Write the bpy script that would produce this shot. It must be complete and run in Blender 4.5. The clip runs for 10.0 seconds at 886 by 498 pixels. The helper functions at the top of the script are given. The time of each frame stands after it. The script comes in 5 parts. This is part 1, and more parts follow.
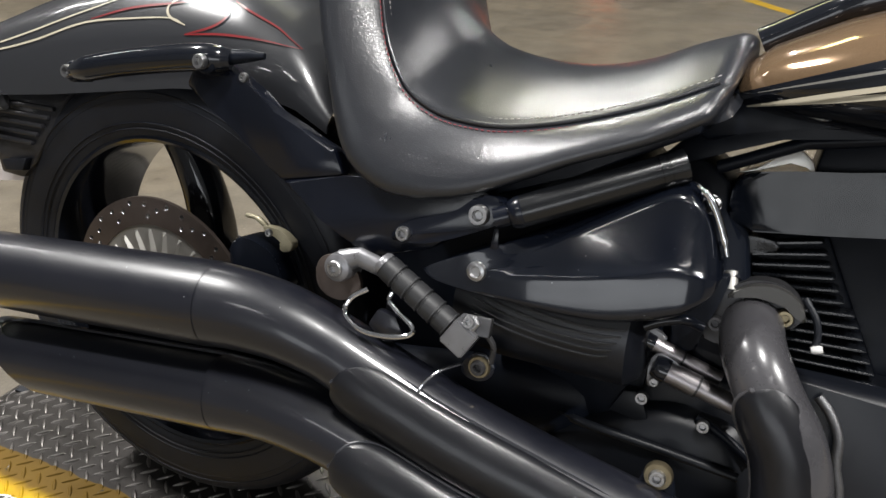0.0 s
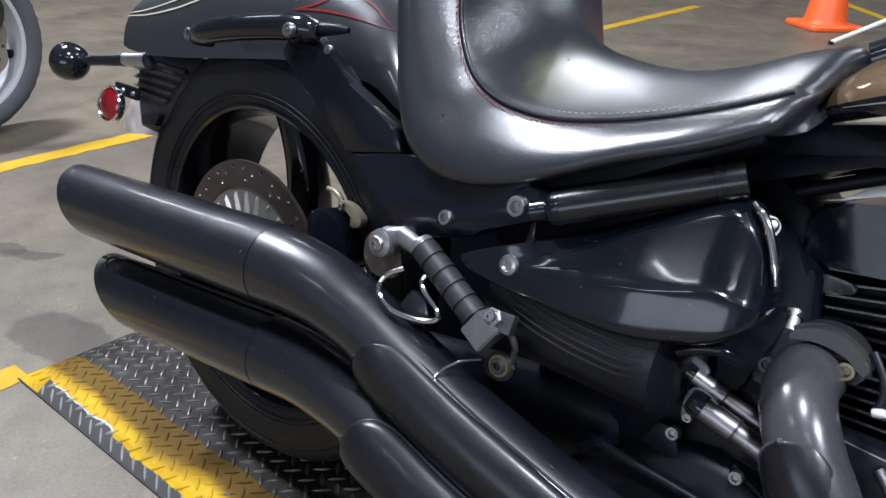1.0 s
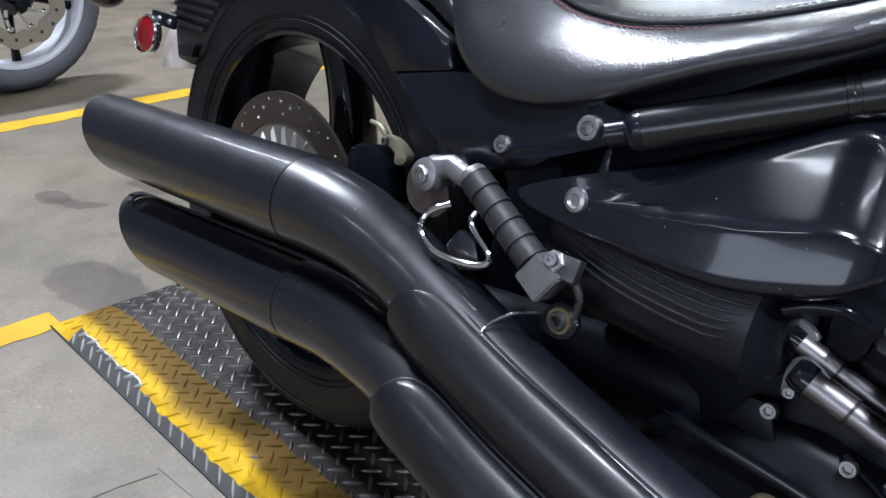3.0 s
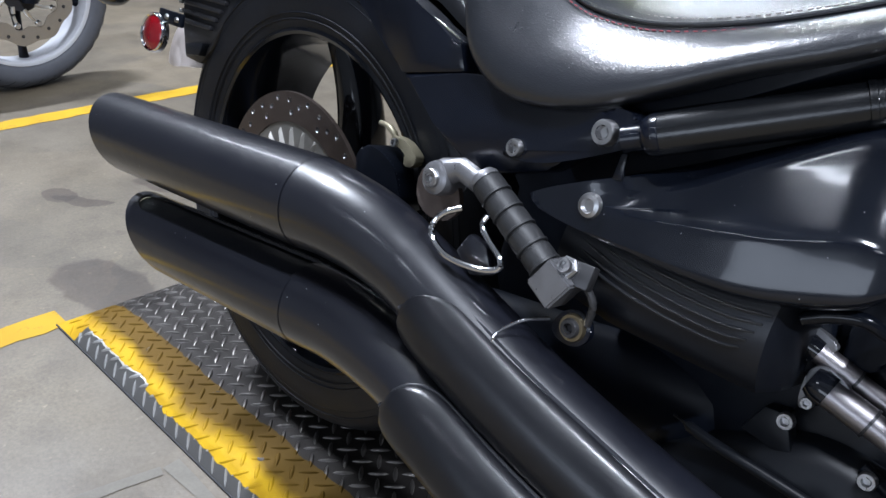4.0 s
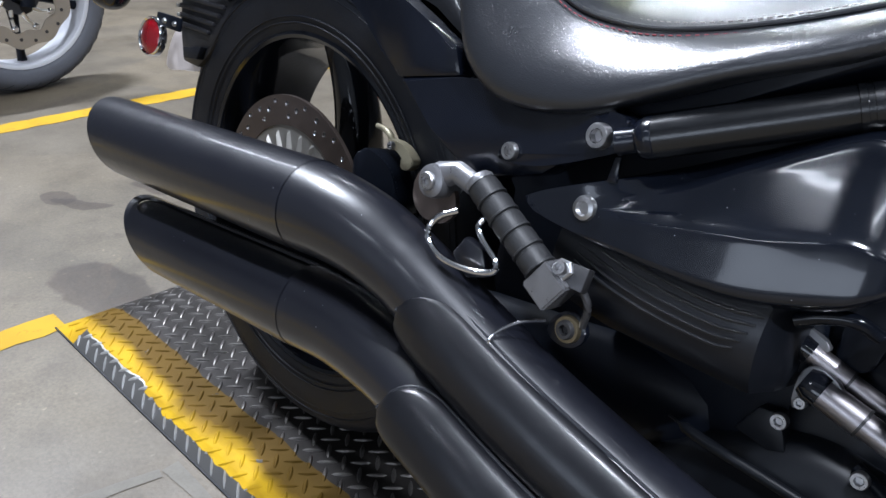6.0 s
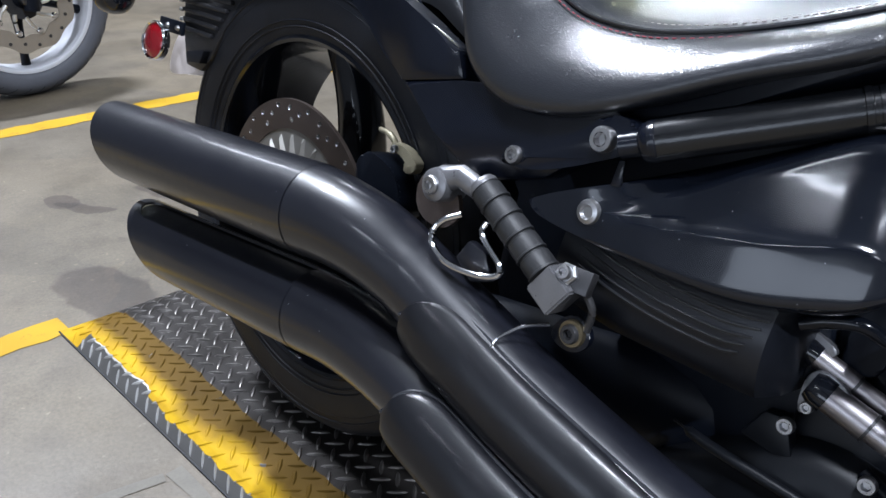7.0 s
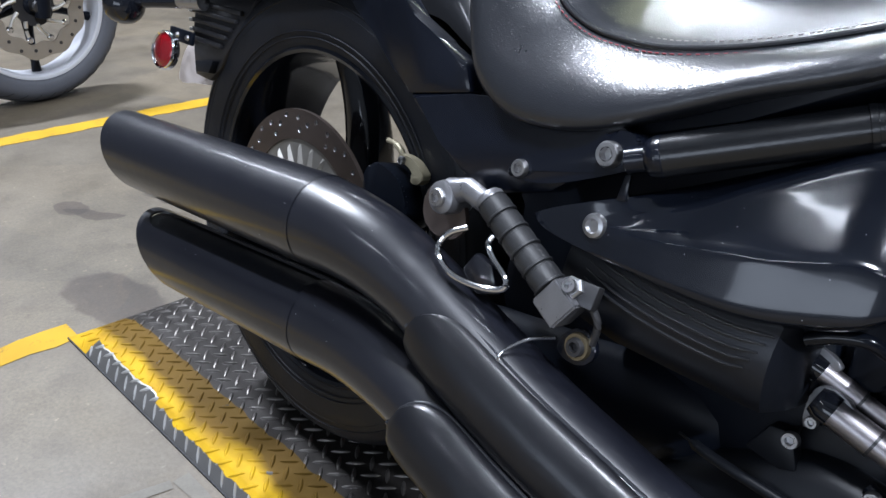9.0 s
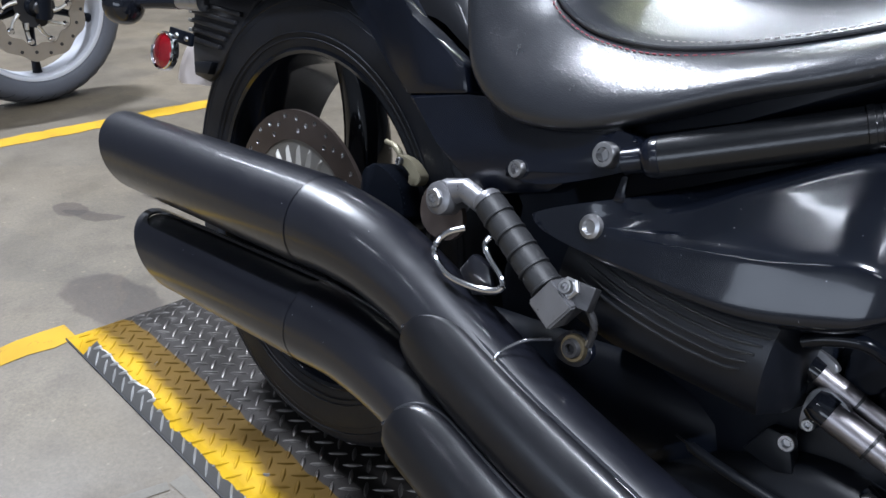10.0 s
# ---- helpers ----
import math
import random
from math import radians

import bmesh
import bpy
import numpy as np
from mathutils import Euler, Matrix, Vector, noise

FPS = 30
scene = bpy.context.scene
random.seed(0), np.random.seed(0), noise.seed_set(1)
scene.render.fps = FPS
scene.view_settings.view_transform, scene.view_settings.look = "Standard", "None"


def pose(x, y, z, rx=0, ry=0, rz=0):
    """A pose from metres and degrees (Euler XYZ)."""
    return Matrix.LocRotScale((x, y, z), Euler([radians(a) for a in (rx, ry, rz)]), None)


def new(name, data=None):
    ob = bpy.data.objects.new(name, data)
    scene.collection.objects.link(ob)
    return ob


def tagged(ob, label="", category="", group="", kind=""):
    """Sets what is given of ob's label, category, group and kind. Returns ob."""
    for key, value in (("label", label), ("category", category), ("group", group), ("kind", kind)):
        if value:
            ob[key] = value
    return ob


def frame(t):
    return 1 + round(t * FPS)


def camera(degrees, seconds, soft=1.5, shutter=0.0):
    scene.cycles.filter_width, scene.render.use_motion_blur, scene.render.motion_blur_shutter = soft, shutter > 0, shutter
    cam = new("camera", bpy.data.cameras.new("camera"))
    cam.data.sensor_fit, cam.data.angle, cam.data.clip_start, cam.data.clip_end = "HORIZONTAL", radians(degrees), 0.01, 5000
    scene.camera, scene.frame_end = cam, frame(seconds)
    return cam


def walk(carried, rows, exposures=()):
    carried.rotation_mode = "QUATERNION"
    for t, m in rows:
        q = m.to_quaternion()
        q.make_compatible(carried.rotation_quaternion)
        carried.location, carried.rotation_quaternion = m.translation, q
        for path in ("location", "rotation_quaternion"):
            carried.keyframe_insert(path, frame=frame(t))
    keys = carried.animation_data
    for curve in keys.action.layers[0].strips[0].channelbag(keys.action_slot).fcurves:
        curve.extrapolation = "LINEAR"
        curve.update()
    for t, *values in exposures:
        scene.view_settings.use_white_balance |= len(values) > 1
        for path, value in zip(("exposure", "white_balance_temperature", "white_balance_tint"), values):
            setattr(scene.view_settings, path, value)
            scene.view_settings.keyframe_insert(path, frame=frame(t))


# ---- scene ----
cam = camera(59.01, 10.0)
PATH = [
    (0.0, pose(1.5791, -0.5048, 0.8556, 62.906, 0.111, 23.901)),
    (0.5, pose(1.6390, -0.4706, 0.8309, 64.118, -1.471, 34.148)),
    (1.0, pose(1.6880, -0.4350, 0.8168, 64.550, -1.880, 39.459)),
    (1.5, pose(1.6921, -0.4079, 0.7710, 64.122, -1.780, 41.431)),
    (2.0, pose(1.6577, -0.3843, 0.7407, 63.620, -1.901, 42.674)),
    (2.5, pose(1.6460, -0.3743, 0.7363, 63.228, -1.935, 43.551)),
    (4.0, pose(1.6301, -0.3648, 0.7373, 62.737, -2.145, 44.566)),
    (4.5, pose(1.6318, -0.3651, 0.7381, 62.703, -2.064, 44.565)),
    (5.0, pose(1.6332, -0.3652, 0.7393, 62.731, -2.069, 44.505)),
    (5.5, pose(1.6342, -0.3665, 0.7403, 62.763, -2.043, 44.407)),
    (7.0, pose(1.6322, -0.3641, 0.7408, 62.989, -1.755, 44.567)),
    (7.5, pose(1.6314, -0.3648, 0.7418, 63.000, -1.591, 44.701)),
    (8.0, pose(1.6325, -0.3647, 0.7412, 63.077, -1.570, 44.837)),
    (8.5, pose(1.6324, -0.3649, 0.7404, 63.177, -1.630, 45.018)),
    (9.0, pose(1.6327, -0.3647, 0.7481, 63.310, -1.733, 45.108)),
    (9.5, pose(1.6342, -0.3651, 0.7450, 63.413, -1.881, 45.223)),
    (10.0, pose(1.6348, -0.3624, 0.7455, 63.572, -1.930, 45.251)),
]
walk(cam, PATH, [(0.0, 0.24, 6850, 12), (0.5, 0.23, 6400, 13), (1.0, 0.20, 5950, 14), (2.0, 0.25, 5850, 13), (10.0, 0.28, 5850, 13)])

# ---- world and lights ----
world = bpy.data.worlds.new("world")
world.use_nodes = True
scene.world = world
world.node_tree.nodes["Background"].inputs[0].default_value = (0.55, 0.58, 0.62, 1)
world.node_tree.nodes["Background"].inputs[1].default_value = 0.05

CEILING = 5.2


def area(name, place, sx, sy, power, colour=(0.96, 0.985, 1.0)):
    data = bpy.data.lights.new(name, "AREA")
    data.shape, data.size, data.size_y, data.energy, data.color = "RECTANGLE", sx, sy, power, colour
    ob = new(name, data)
    ob.matrix_world = place
    return ob


# ceiling lamps; the one above the near side of the machine is the strongest
LAMPS = [
    ((2.0, -1.1, 5.0), 0.5, 0.7, 180),
    ((5.60, -0.95, 5.0), 0.16, 0.22, 430),
    ((-2.35, 0.3, 5.0), 0.14, 1.2, 540),
    ((-1.75, 5.3, 5.0), 0.09, 1.0, 170),
    ((4.2, 3.1, 5.0), 0.14, 1.2, 85),
    ((-1.0, -4.6, 5.0), 1.2, 0.14, 22),
    ((3.7, -3.9, 5.0), 1.6, 0.14, 22),
    ((2.4, 10.0, 5.0), 0.14, 1.3, 120),
    ((-6.6, 1.7, 5.0), 2.4, 0.14, 45),
]
for eye, sx, sy, power in LAMPS:
    area("tube_light", pose(*eye), sx, sy, power)
# an older, yellowed lamp
area("old_lamp", pose(-0.9, 3.7, 5.0), 0.9, 0.7, 30, (0.90, 0.92, 0.52))
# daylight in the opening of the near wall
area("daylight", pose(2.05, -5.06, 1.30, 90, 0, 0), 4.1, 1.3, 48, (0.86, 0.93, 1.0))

# ---- materials ----
def material(name, colour, rough=0.5, metal=0.0, coat=0.0, var=0.0, var_scale=20.0, rough_var=0.0, bump=0.0, bump_scale=200.0, spec=0.5, coords="Object", coat_rough=0.08):
    """A surface with two scales of colour variation, uneven gloss and fine relief."""
    m = bpy.data.materials.new(name)
    m.use_nodes = True
    nt = m.node_tree
    p = nt.nodes["Principled BSDF"]
    p.inputs["Base Color"].default_value = (*colour, 1)
    p.inputs["Roughness"].default_value = rough
    p.inputs["Metallic"].default_value = metal
    p.inputs["Coat Weight"].default_value = coat
    p.inputs["Coat Roughness"].default_value = coat_rough
    p.inputs["Specular IOR Level"].default_value = spec
    tc = nt.nodes.new("ShaderNodeTexCoord")
    if var > 0 or rough_var > 0:
        a = nt.nodes.new("ShaderNodeTexNoise")
        a.inputs["Scale"].default_value, a.inputs["Detail"].default_value = var_scale, 6
        b = nt.nodes.new("ShaderNodeTexNoise")
        b.inputs["Scale"].default_value, b.inputs["Detail"].default_value = var_scale * 9, 4
        mix = nt.nodes.new("ShaderNodeMath")
        mix.operation = "MULTIPLY_ADD"
        mix.inputs[1].default_value, mix.inputs[2].default_value = 0.45, 0.0
        add = nt.nodes.new("ShaderNodeMath")
        add.operation = "MULTIPLY_ADD"
        add.inputs[1].default_value = 0.55
        nt.links.new(tc.outputs[coords], a.inputs["Vector"])
        nt.links.new(tc.outputs[coords], b.inputs["Vector"])
        nt.links.new(b.outputs["Fac"], mix.inputs[0])
        nt.links.new(a.outputs["Fac"], add.inputs[0])
        nt.links.new(mix.outputs[0], add.inputs[2])
        if var > 0:
            ramp = nt.nodes.new("ShaderNodeMix")
            ramp.data_type = "RGBA"
            ramp.inputs["A"].default_value = (*[c * (1 - var) for c in colour], 1)
            ramp.inputs["B"].default_value = (*[min(1, c * (1 + var)) for c in colour], 1)
            nt.links.new(add.outputs[0], ramp.inputs["Factor"])
            nt.links.new(ramp.outputs["Result"], p.inputs["Base Color"])
        if rough_var > 0:
            rr = nt.nodes.new("ShaderNodeMapRange")
            rr.inputs["From Min"].default_value, rr.inputs["From Max"].default_value = 0.3, 0.7
            rr.inputs["To Min"].default_value, rr.inputs["To Max"].default_value = max(0.02, rough - rough_var), rough + rough_var
            nt.links.new(add.outputs[0], rr.inputs["Value"])
            nt.links.new(rr.outputs["Result"], p.inputs["Roughness"])
    if bump > 0:
        c = nt.nodes.new("ShaderNodeTexNoise")
        c.inputs["Scale"].default_value, c.inputs["Detail"].default_value = bump_scale, 3
        bn = nt.nodes.new("ShaderNodeBump")
        bn.inputs["Strength"].default_value, bn.inputs["Distance"].default_value = bump, 0.001
        nt.links.new(tc.outputs[coords], c.inputs["Vector"])
        nt.links.new(c.outputs["Fac"], bn.inputs["Height"])
        nt.links.new(bn.outputs["Normal"], p.inputs["Normal"])
    return m


PIPE = material("charcoal_ceramic_coating", (0.0054, 0.0060, 0.0095), 0.34, var=0.15, var_scale=14, rough_var=0.05, spec=0.5, coat=0.42, coat_rough=0.09)
SHIELD = material("satin_charcoal_shield_coating", (0.0075, 0.0082, 0.0120), 0.34, var=0.15, var_scale=14, rough_var=0.05, spec=0.95, coat=0.2, coat_rough=0.10)
HEADER = material("grey_header_coating", (0.044, 0.043, 0.047), 0.28, var=0.2, var_scale=20, rough_var=0.05, spec=0.6, coat=0.3, coat_rough=0.10)
PANEL = material("dull_grey_engine_paint", (0.0062, 0.0074, 0.0102), 0.42, spec=0.28, var=0.25, var_scale=40, rough_var=0.06)
FRAME = material("gloss_black_frame_paint", (0.0038, 0.005, 0.0092), 0.20, spec=0.42, var=0.3, var_scale=40, rough_var=0.07)
RAILPAINT = material("satin_black_rail_paint", (0.0045, 0.005, 0.006), 0.22, spec=0.6, var=0.35, var_scale=35, rough_var=0.06, bump=0.08, bump_scale=600)
RIB = material("worn_black_rib_edge", (0.007, 0.0075, 0.009), 0.34, spec=0.6, var=0.2, var_scale=90, rough_var=0.06)
FIN = material("dull_black_fin_paint", (0.006, 0.007, 0.009), 0.28, spec=0.6, var=0.25, var_scale=70, rough_var=0.08)
SMOOTHCASE = material("smooth_black_engine_paint", (0.0038, 0.005, 0.0082), 0.16, spec=0.32, var=0.25, var_scale=50, rough_var=0.06)
PLATEGREY = material("oily_grey_cast_plate", (0.045, 0.044, 0.042), 0.42, metal=0.2, var=0.3, var_scale=70, rough_var=0.1)
HOSE = material("braided_steel", (0.13, 0.13, 0.135), 0.36, metal=0.8, var=0.7, var_scale=260, bump=0.5, bump_scale=1100)
BRASSY = material("yellowed_zinc_bolt", (0.25, 0.21, 0.135), 0.34, metal=0.9, var=0.2, var_scale=200)
PAINT = material("black_gloss_paint", (0.006, 0.007, 0.010), 0.10, var=0.2, var_scale=30, spec=0.55, rough_var=0.02)
COVER = material("dusty_black_gloss_paint", (0.0034, 0.0045, 0.0078), 0.17, var=0.3, var_scale=40, rough_var=0.04, spec=0.42, coat=0.35, coat_rough=0.05)
FENDER = material("charcoal_fender_paint", (0.019, 0.020, 0.023), 0.30, spec=0.5, coat=0.9, var=0.15, var_scale=20, coat_rough=0.06)
SATIN = material("satin_black_paint", (0.0043, 0.0058, 0.0098), 0.36, spec=0.13, var=0.25, var_scale=60, rough_var=0.08, bump=0.05, bump_scale=900)
WRINKLE = material("wrinkle_black_engine_paint", (0.0048, 0.0058, 0.0086), 0.34, spec=0.42, var=0.25, var_scale=50, bump=0.12, bump_scale=1400)
LEATHER = material("black_leather", (0.013, 0.0145, 0.0185), 0.30, coat=0.36, coat_rough=0.16, var=0.3, var_scale=30, rough_var=0.03, spec=0.62)


def pebble(m, scale, strength):
    """Pebbled grain: rounded cells with fine creases between them."""
    nt = m.node_tree
    tc = nt.nodes.new("ShaderNodeTexCoord")
    warp = nt.nodes.new("ShaderNodeTexNoise")
    warp.inputs["Scale"].default_value = scale * 0.3
    mixv = nt.nodes.new("ShaderNodeMix")
    mixv.data_type = "VECTOR"
    mixv.inputs["Factor"].default_value = 0.004
    vor = nt.nodes.new("ShaderNodeTexVoronoi")
    vor.feature = "DISTANCE_TO_EDGE"
    vor.inputs["Scale"].default_value = scale
    bn = nt.nodes.new("ShaderNodeBump")
    bn.inputs["Strength"].default_value, bn.inputs["Distance"].default_value = strength, 0.0008
    nt.links.new(tc.outputs["Object"], warp.inputs["Vector"])
    nt.links.new(tc.outputs["Object"], mixv.inputs["A"])
    nt.links.new(warp.outputs["Color"], mixv.inputs["B"])
    nt.links.new(mixv.outputs["Result"], vor.inputs["Vector"])
    nt.links.new(vor.outputs["Distance"], bn.inputs["Height"])
    nt.links.new(bn.outputs["Normal"], nt.nodes["Principled BSDF"].inputs["Normal"])
    nt.links.new(bn.outputs["Normal"], nt.nodes["Principled BSDF"].inputs["Coat Normal"])


pebble(LEATHER, 620, 0.24)
RUBBER = material("tyre_rubber", (0.0065, 0.0078, 0.0115), 0.50, spec=0.28, var=0.3, var_scale=30, rough_var=0.08, bump=0.2, bump_scale=500)
GREYRUBBER = material("worn_grey_tyre_rubber", (0.070, 0.074, 0.088), 0.72, var=0.3, var_scale=25, bump=0.2, bump_scale=400)
PEGRUBBER = material("worn_peg_rubber", (0.012, 0.0125, 0.014), 0.5, var=0.4, var_scale=60, rough_var=0.1, spec=0.5, bump=0.15, bump_scale=700)
TRAYPLASTIC = material("dull_black_plastic", (0.013, 0.013, 0.015), 0.34, var=0.3, var_scale=60, rough_var=0.08)
SILVER = material("silver_wheel_paint", (0.44, 0.45, 0.48), 0.50, metal=0.1, var=0.12, var_scale=30, rough_var=0.06)
DISCSTEEL = material("worn_disc_steel", (0.30, 0.27, 0.23), 0.45, metal=0.55, var=0.2, var_scale=60, rough_var=0.1)
ROTOR = material("heat_browned_steel", (0.095, 0.075, 0.066), 0.42, metal=0.7, var=0.25, var_scale=60, rough_var=0.08)
CASTGREY = material("dull_cast_aluminium", (0.30, 0.29, 0.27), 0.52, metal=0.55, var=0.2, var_scale=60, rough_var=0.1, bump=0.1, bump_scale=900)
BRACKET = material("yellowed_cast_bracket", (0.40, 0.36, 0.25), 0.45, metal=0.4, var=0.35, var_scale=80, rough_var=0.1)
ALU = material("cast_aluminium", (0.55, 0.54, 0.51), 0.42, metal=0.85, var=0.15, var_scale=60, rough_var=0.1, bump=0.1, bump_scale=900)
STEEL = material("zinc_plated_steel", (0.44, 0.44, 0.45), 0.34, metal=1.0, var=0.2, var_scale=120, rough_var=0.1)
TUBEMETAL = material("satin_machined_tube", (0.34, 0.32, 0.33), 0.38, metal=1.0, var=0.15, var_scale=90, rough_var=0.06)
CHROME = material("chrome", (0.78, 0.78, 0.80), 0.08, metal=1.0, var=0.05, var_scale=50, rough_var=0.04)
BLACKALU = material("black_anodised_aluminium", (0.05, 0.05, 0.053), 0.35, metal=0.6, var=0.2, var_scale=80, rough_var=0.08)
GREYALU = material("grey_machined_aluminium", (0.20, 0.20, 0.21), 0.34, metal=0.7, var=0.2, var_scale=80, rough_var=0.1, bump=0.06, bump_scale=800)
RED = material("red_reflector_plastic", (0.17, 0.003, 0.007), 0.12, coat=0.8, var=0.5, var_scale=70)
THREAD_RED = material("dark_red_thread", (0.22, 0.03, 0.04), 0.7, var=0.2, var_scale=500)
THREAD_GREY = material("grey_thread", (0.30, 0.28, 0.27), 0.7, var=0.2, var_scale=500)
IVORY = material("ivory_pinstripe_paint", (0.38, 0.345, 0.265), 0.3, coat=0.8, var=0.08, var_scale=60)
GREYSTRIPE = material("grey_pinstripe_paint", (0.16, 0.155, 0.14), 0.3, coat=0.8, var=0.1, var_scale=60)
STRIPERED = material("red_pinstripe_paint", (0.15, 0.010, 0.012), 0.3, coat=0.8, var=0.1, var_scale=60)
ORANGE = material("orange_cone_plastic", (0.85, 0.12, 0.02), 0.45, var=0.12, var_scale=12, rough_var=0.08)
WHITEMETAL = material("white_powder_coat", (0.72, 0.72, 0.70), 0.4, var=0.08, var_scale=15)
PALEPLASTIC = material("pale_translucent_plastic", (0.55, 0.50, 0.48), 0.35, var=0.1, var_scale=30)
WALL = material("painted_block_wall", (0.12, 0.125, 0.13), 0.8, var=0.12, var_scale=2.0, bump=0.2, bump_scale=60)
CEIL = material("grey_concrete_ceiling", (0.58, 0.66, 0.78), 0.85, var=0.15, var_scale=2.0)


def concrete():
    m = bpy.data.materials.new("stained_concrete")
    m.use_nodes = True
    nt = m.node_tree
    p = nt.nodes["Principled BSDF"]
    tc = nt.nodes.new("ShaderNodeTexCoord")

    def noise_tex(scale, detail=6, rough=0.6):
        n = nt.nodes.new("ShaderNodeTexNoise")
        n.inputs["Scale"].default_value, n.inputs["Detail"].default_value, n.inputs["Roughness"].default_value = scale, detail, rough
        nt.links.new(tc.outputs["Object"], n.inputs["Vector"])
        return n.outputs["Fac"]

    def ramp(fac, lo, hi, a, b):
        r = nt.nodes.new("ShaderNodeValToRGB")
        r.color_ramp.elements[0].position, r.color_ramp.elements[1].position = lo, hi
        r.color_ramp.elements[0].color, r.color_ramp.elements[1].color = (*a, 1), (*b, 1)
        nt.links.new(fac, r.inputs["Fac"])
        return r.outputs["Color"]

    def mult(a, b, fac=1.0):
        x = nt.nodes.new("ShaderNodeMix")
        x.data_type, x.blend_type = "RGBA", "MULTIPLY"
        x.inputs["Factor"].default_value = fac
        nt.links.new(a, x.inputs["A"])
        nt.links.new(b, x.inputs["B"])
        return x.outputs["Result"]

    base = ramp(noise_tex(2.6, 8, 0.7), 0.32, 0.68, (0.088, 0.073, 0.052), (0.122, 0.102, 0.074))
    blotch = ramp(noise_tex(9, 10, 0.72), 0.34, 0.54, (0.74, 0.72, 0.70), (1.05, 1.04, 1.02))
    grain = ramp(noise_tex(160, 5, 0.7), 0.3, 0.7, (0.70, 0.70, 0.69), (1.18, 1.18, 1.17))
    pits = ramp(noise_tex(34, 3), 0.27, 0.36, (0.62, 0.60, 0.58), (1, 1, 1))
    specks = ramp(noise_tex(60, 2, 0.5), 0.69, 0.74, (1, 1, 1), (1.55, 1.55, 1.55))
    spots = ramp(noise_tex(16, 2, 0.4), 0.24, 0.31, (0.55, 0.52, 0.50), (1, 1, 1))
    col = mult(mult(mult(mult(mult(base, blotch), grain), pits, 0.7), specks), spots, 0.6)
    # trowelled patches with faint borders
    warp = nt.nodes.new("ShaderNodeTexNoise")
    warp.inputs["Scale"].default_value, warp.inputs["Detail"].default_value = 4, 3
    nt.links.new(tc.outputs["Object"], warp.inputs["Vector"])
    bent = nt.nodes.new("ShaderNodeMix")
    bent.data_type = "VECTOR"
    bent.inputs["Factor"].default_value = 0.16
    nt.links.new(tc.outputs["Object"], bent.inputs["A"])
    nt.links.new(warp.outputs["Color"], bent.inputs["B"])
    cell = nt.nodes.new("ShaderNodeTexVoronoi")
    cell.inputs["Scale"].default_value = 3.4
    nt.links.new(bent.outputs["Result"], cell.inputs["Vector"])
    lum = nt.nodes.new("ShaderNodeRGBToBW")
    nt.links.new(cell.outputs["Color"], lum.inputs["Color"])
    col = mult(col, ramp(lum.outputs["Val"], 0.2, 0.8, (0.82, 0.83, 0.85), (1.05, 1.04, 1.02)))
    # old oil stains with ragged edges
    for cx, cy, rx, ry, turn in ((0.345, 0.125, 0.125, 0.070, 10), (-0.09, 0.225, 0.050, 0.035, 0), (-0.03, 0.245, 0.075, 0.018, 30), (0.02, 0.42, 0.10, 0.03, 20), (-0.28, -0.35, 0.16, 0.06, 50)):
        place = nt.nodes.new("ShaderNodeMapping")
        place.vector_type = "TEXTURE"
        place.inputs["Location"].default_value = (cx, cy, 0)
        place.inputs["Rotation"].default_value = (0, 0, radians(turn))
        place.inputs["Scale"].default_value = (rx, ry, 1)
        rag = nt.nodes.new("ShaderNodeMix")
        rag.data_type = "VECTOR"
        rag.inputs["Factor"].default_value = 0.05
        wave = nt.nodes.new("ShaderNodeTexNoise")
        wave.inputs["Scale"].default_value, wave.inputs["Detail"].default_value = 14, 3
        nt.links.new(tc.outputs["Object"], wave.inputs["Vector"])
        nt.links.new(tc.outputs["Object"], rag.inputs["A"])
        nt.links.new(wave.outputs["Color"], rag.inputs["B"])
        nt.links.new(rag.outputs["Result"], place.inputs["Vector"])
        size = nt.nodes.new("ShaderNodeVectorMath")
        size.operation = "LENGTH"
        nt.links.new(place.outputs["Vector"], size.inputs[0])
        col = mult(col, ramp(size.outputs["Value"], 0.90, 1.02, (0.50, 0.45, 0.43), (1, 1, 1)))
    nt.links.new(col, p.inputs["Base Color"])
    rr = ramp(noise_tex(5), 0.3, 0.7, (0.42, 0.42, 0.42), (0.62, 0.62, 0.62))
    nt.links.new(rr, p.inputs["Roughness"])
    bn = nt.nodes.new("ShaderNodeBump")
    bn.inputs["Strength"].default_value, bn.inputs["Distance"].default_value = 0.25, 0.002
    nt.links.new(noise_tex(90, 5), bn.inputs["Height"])
    nt.links.new(bn.outputs["Normal"], p.inputs["Normal"])
    return m


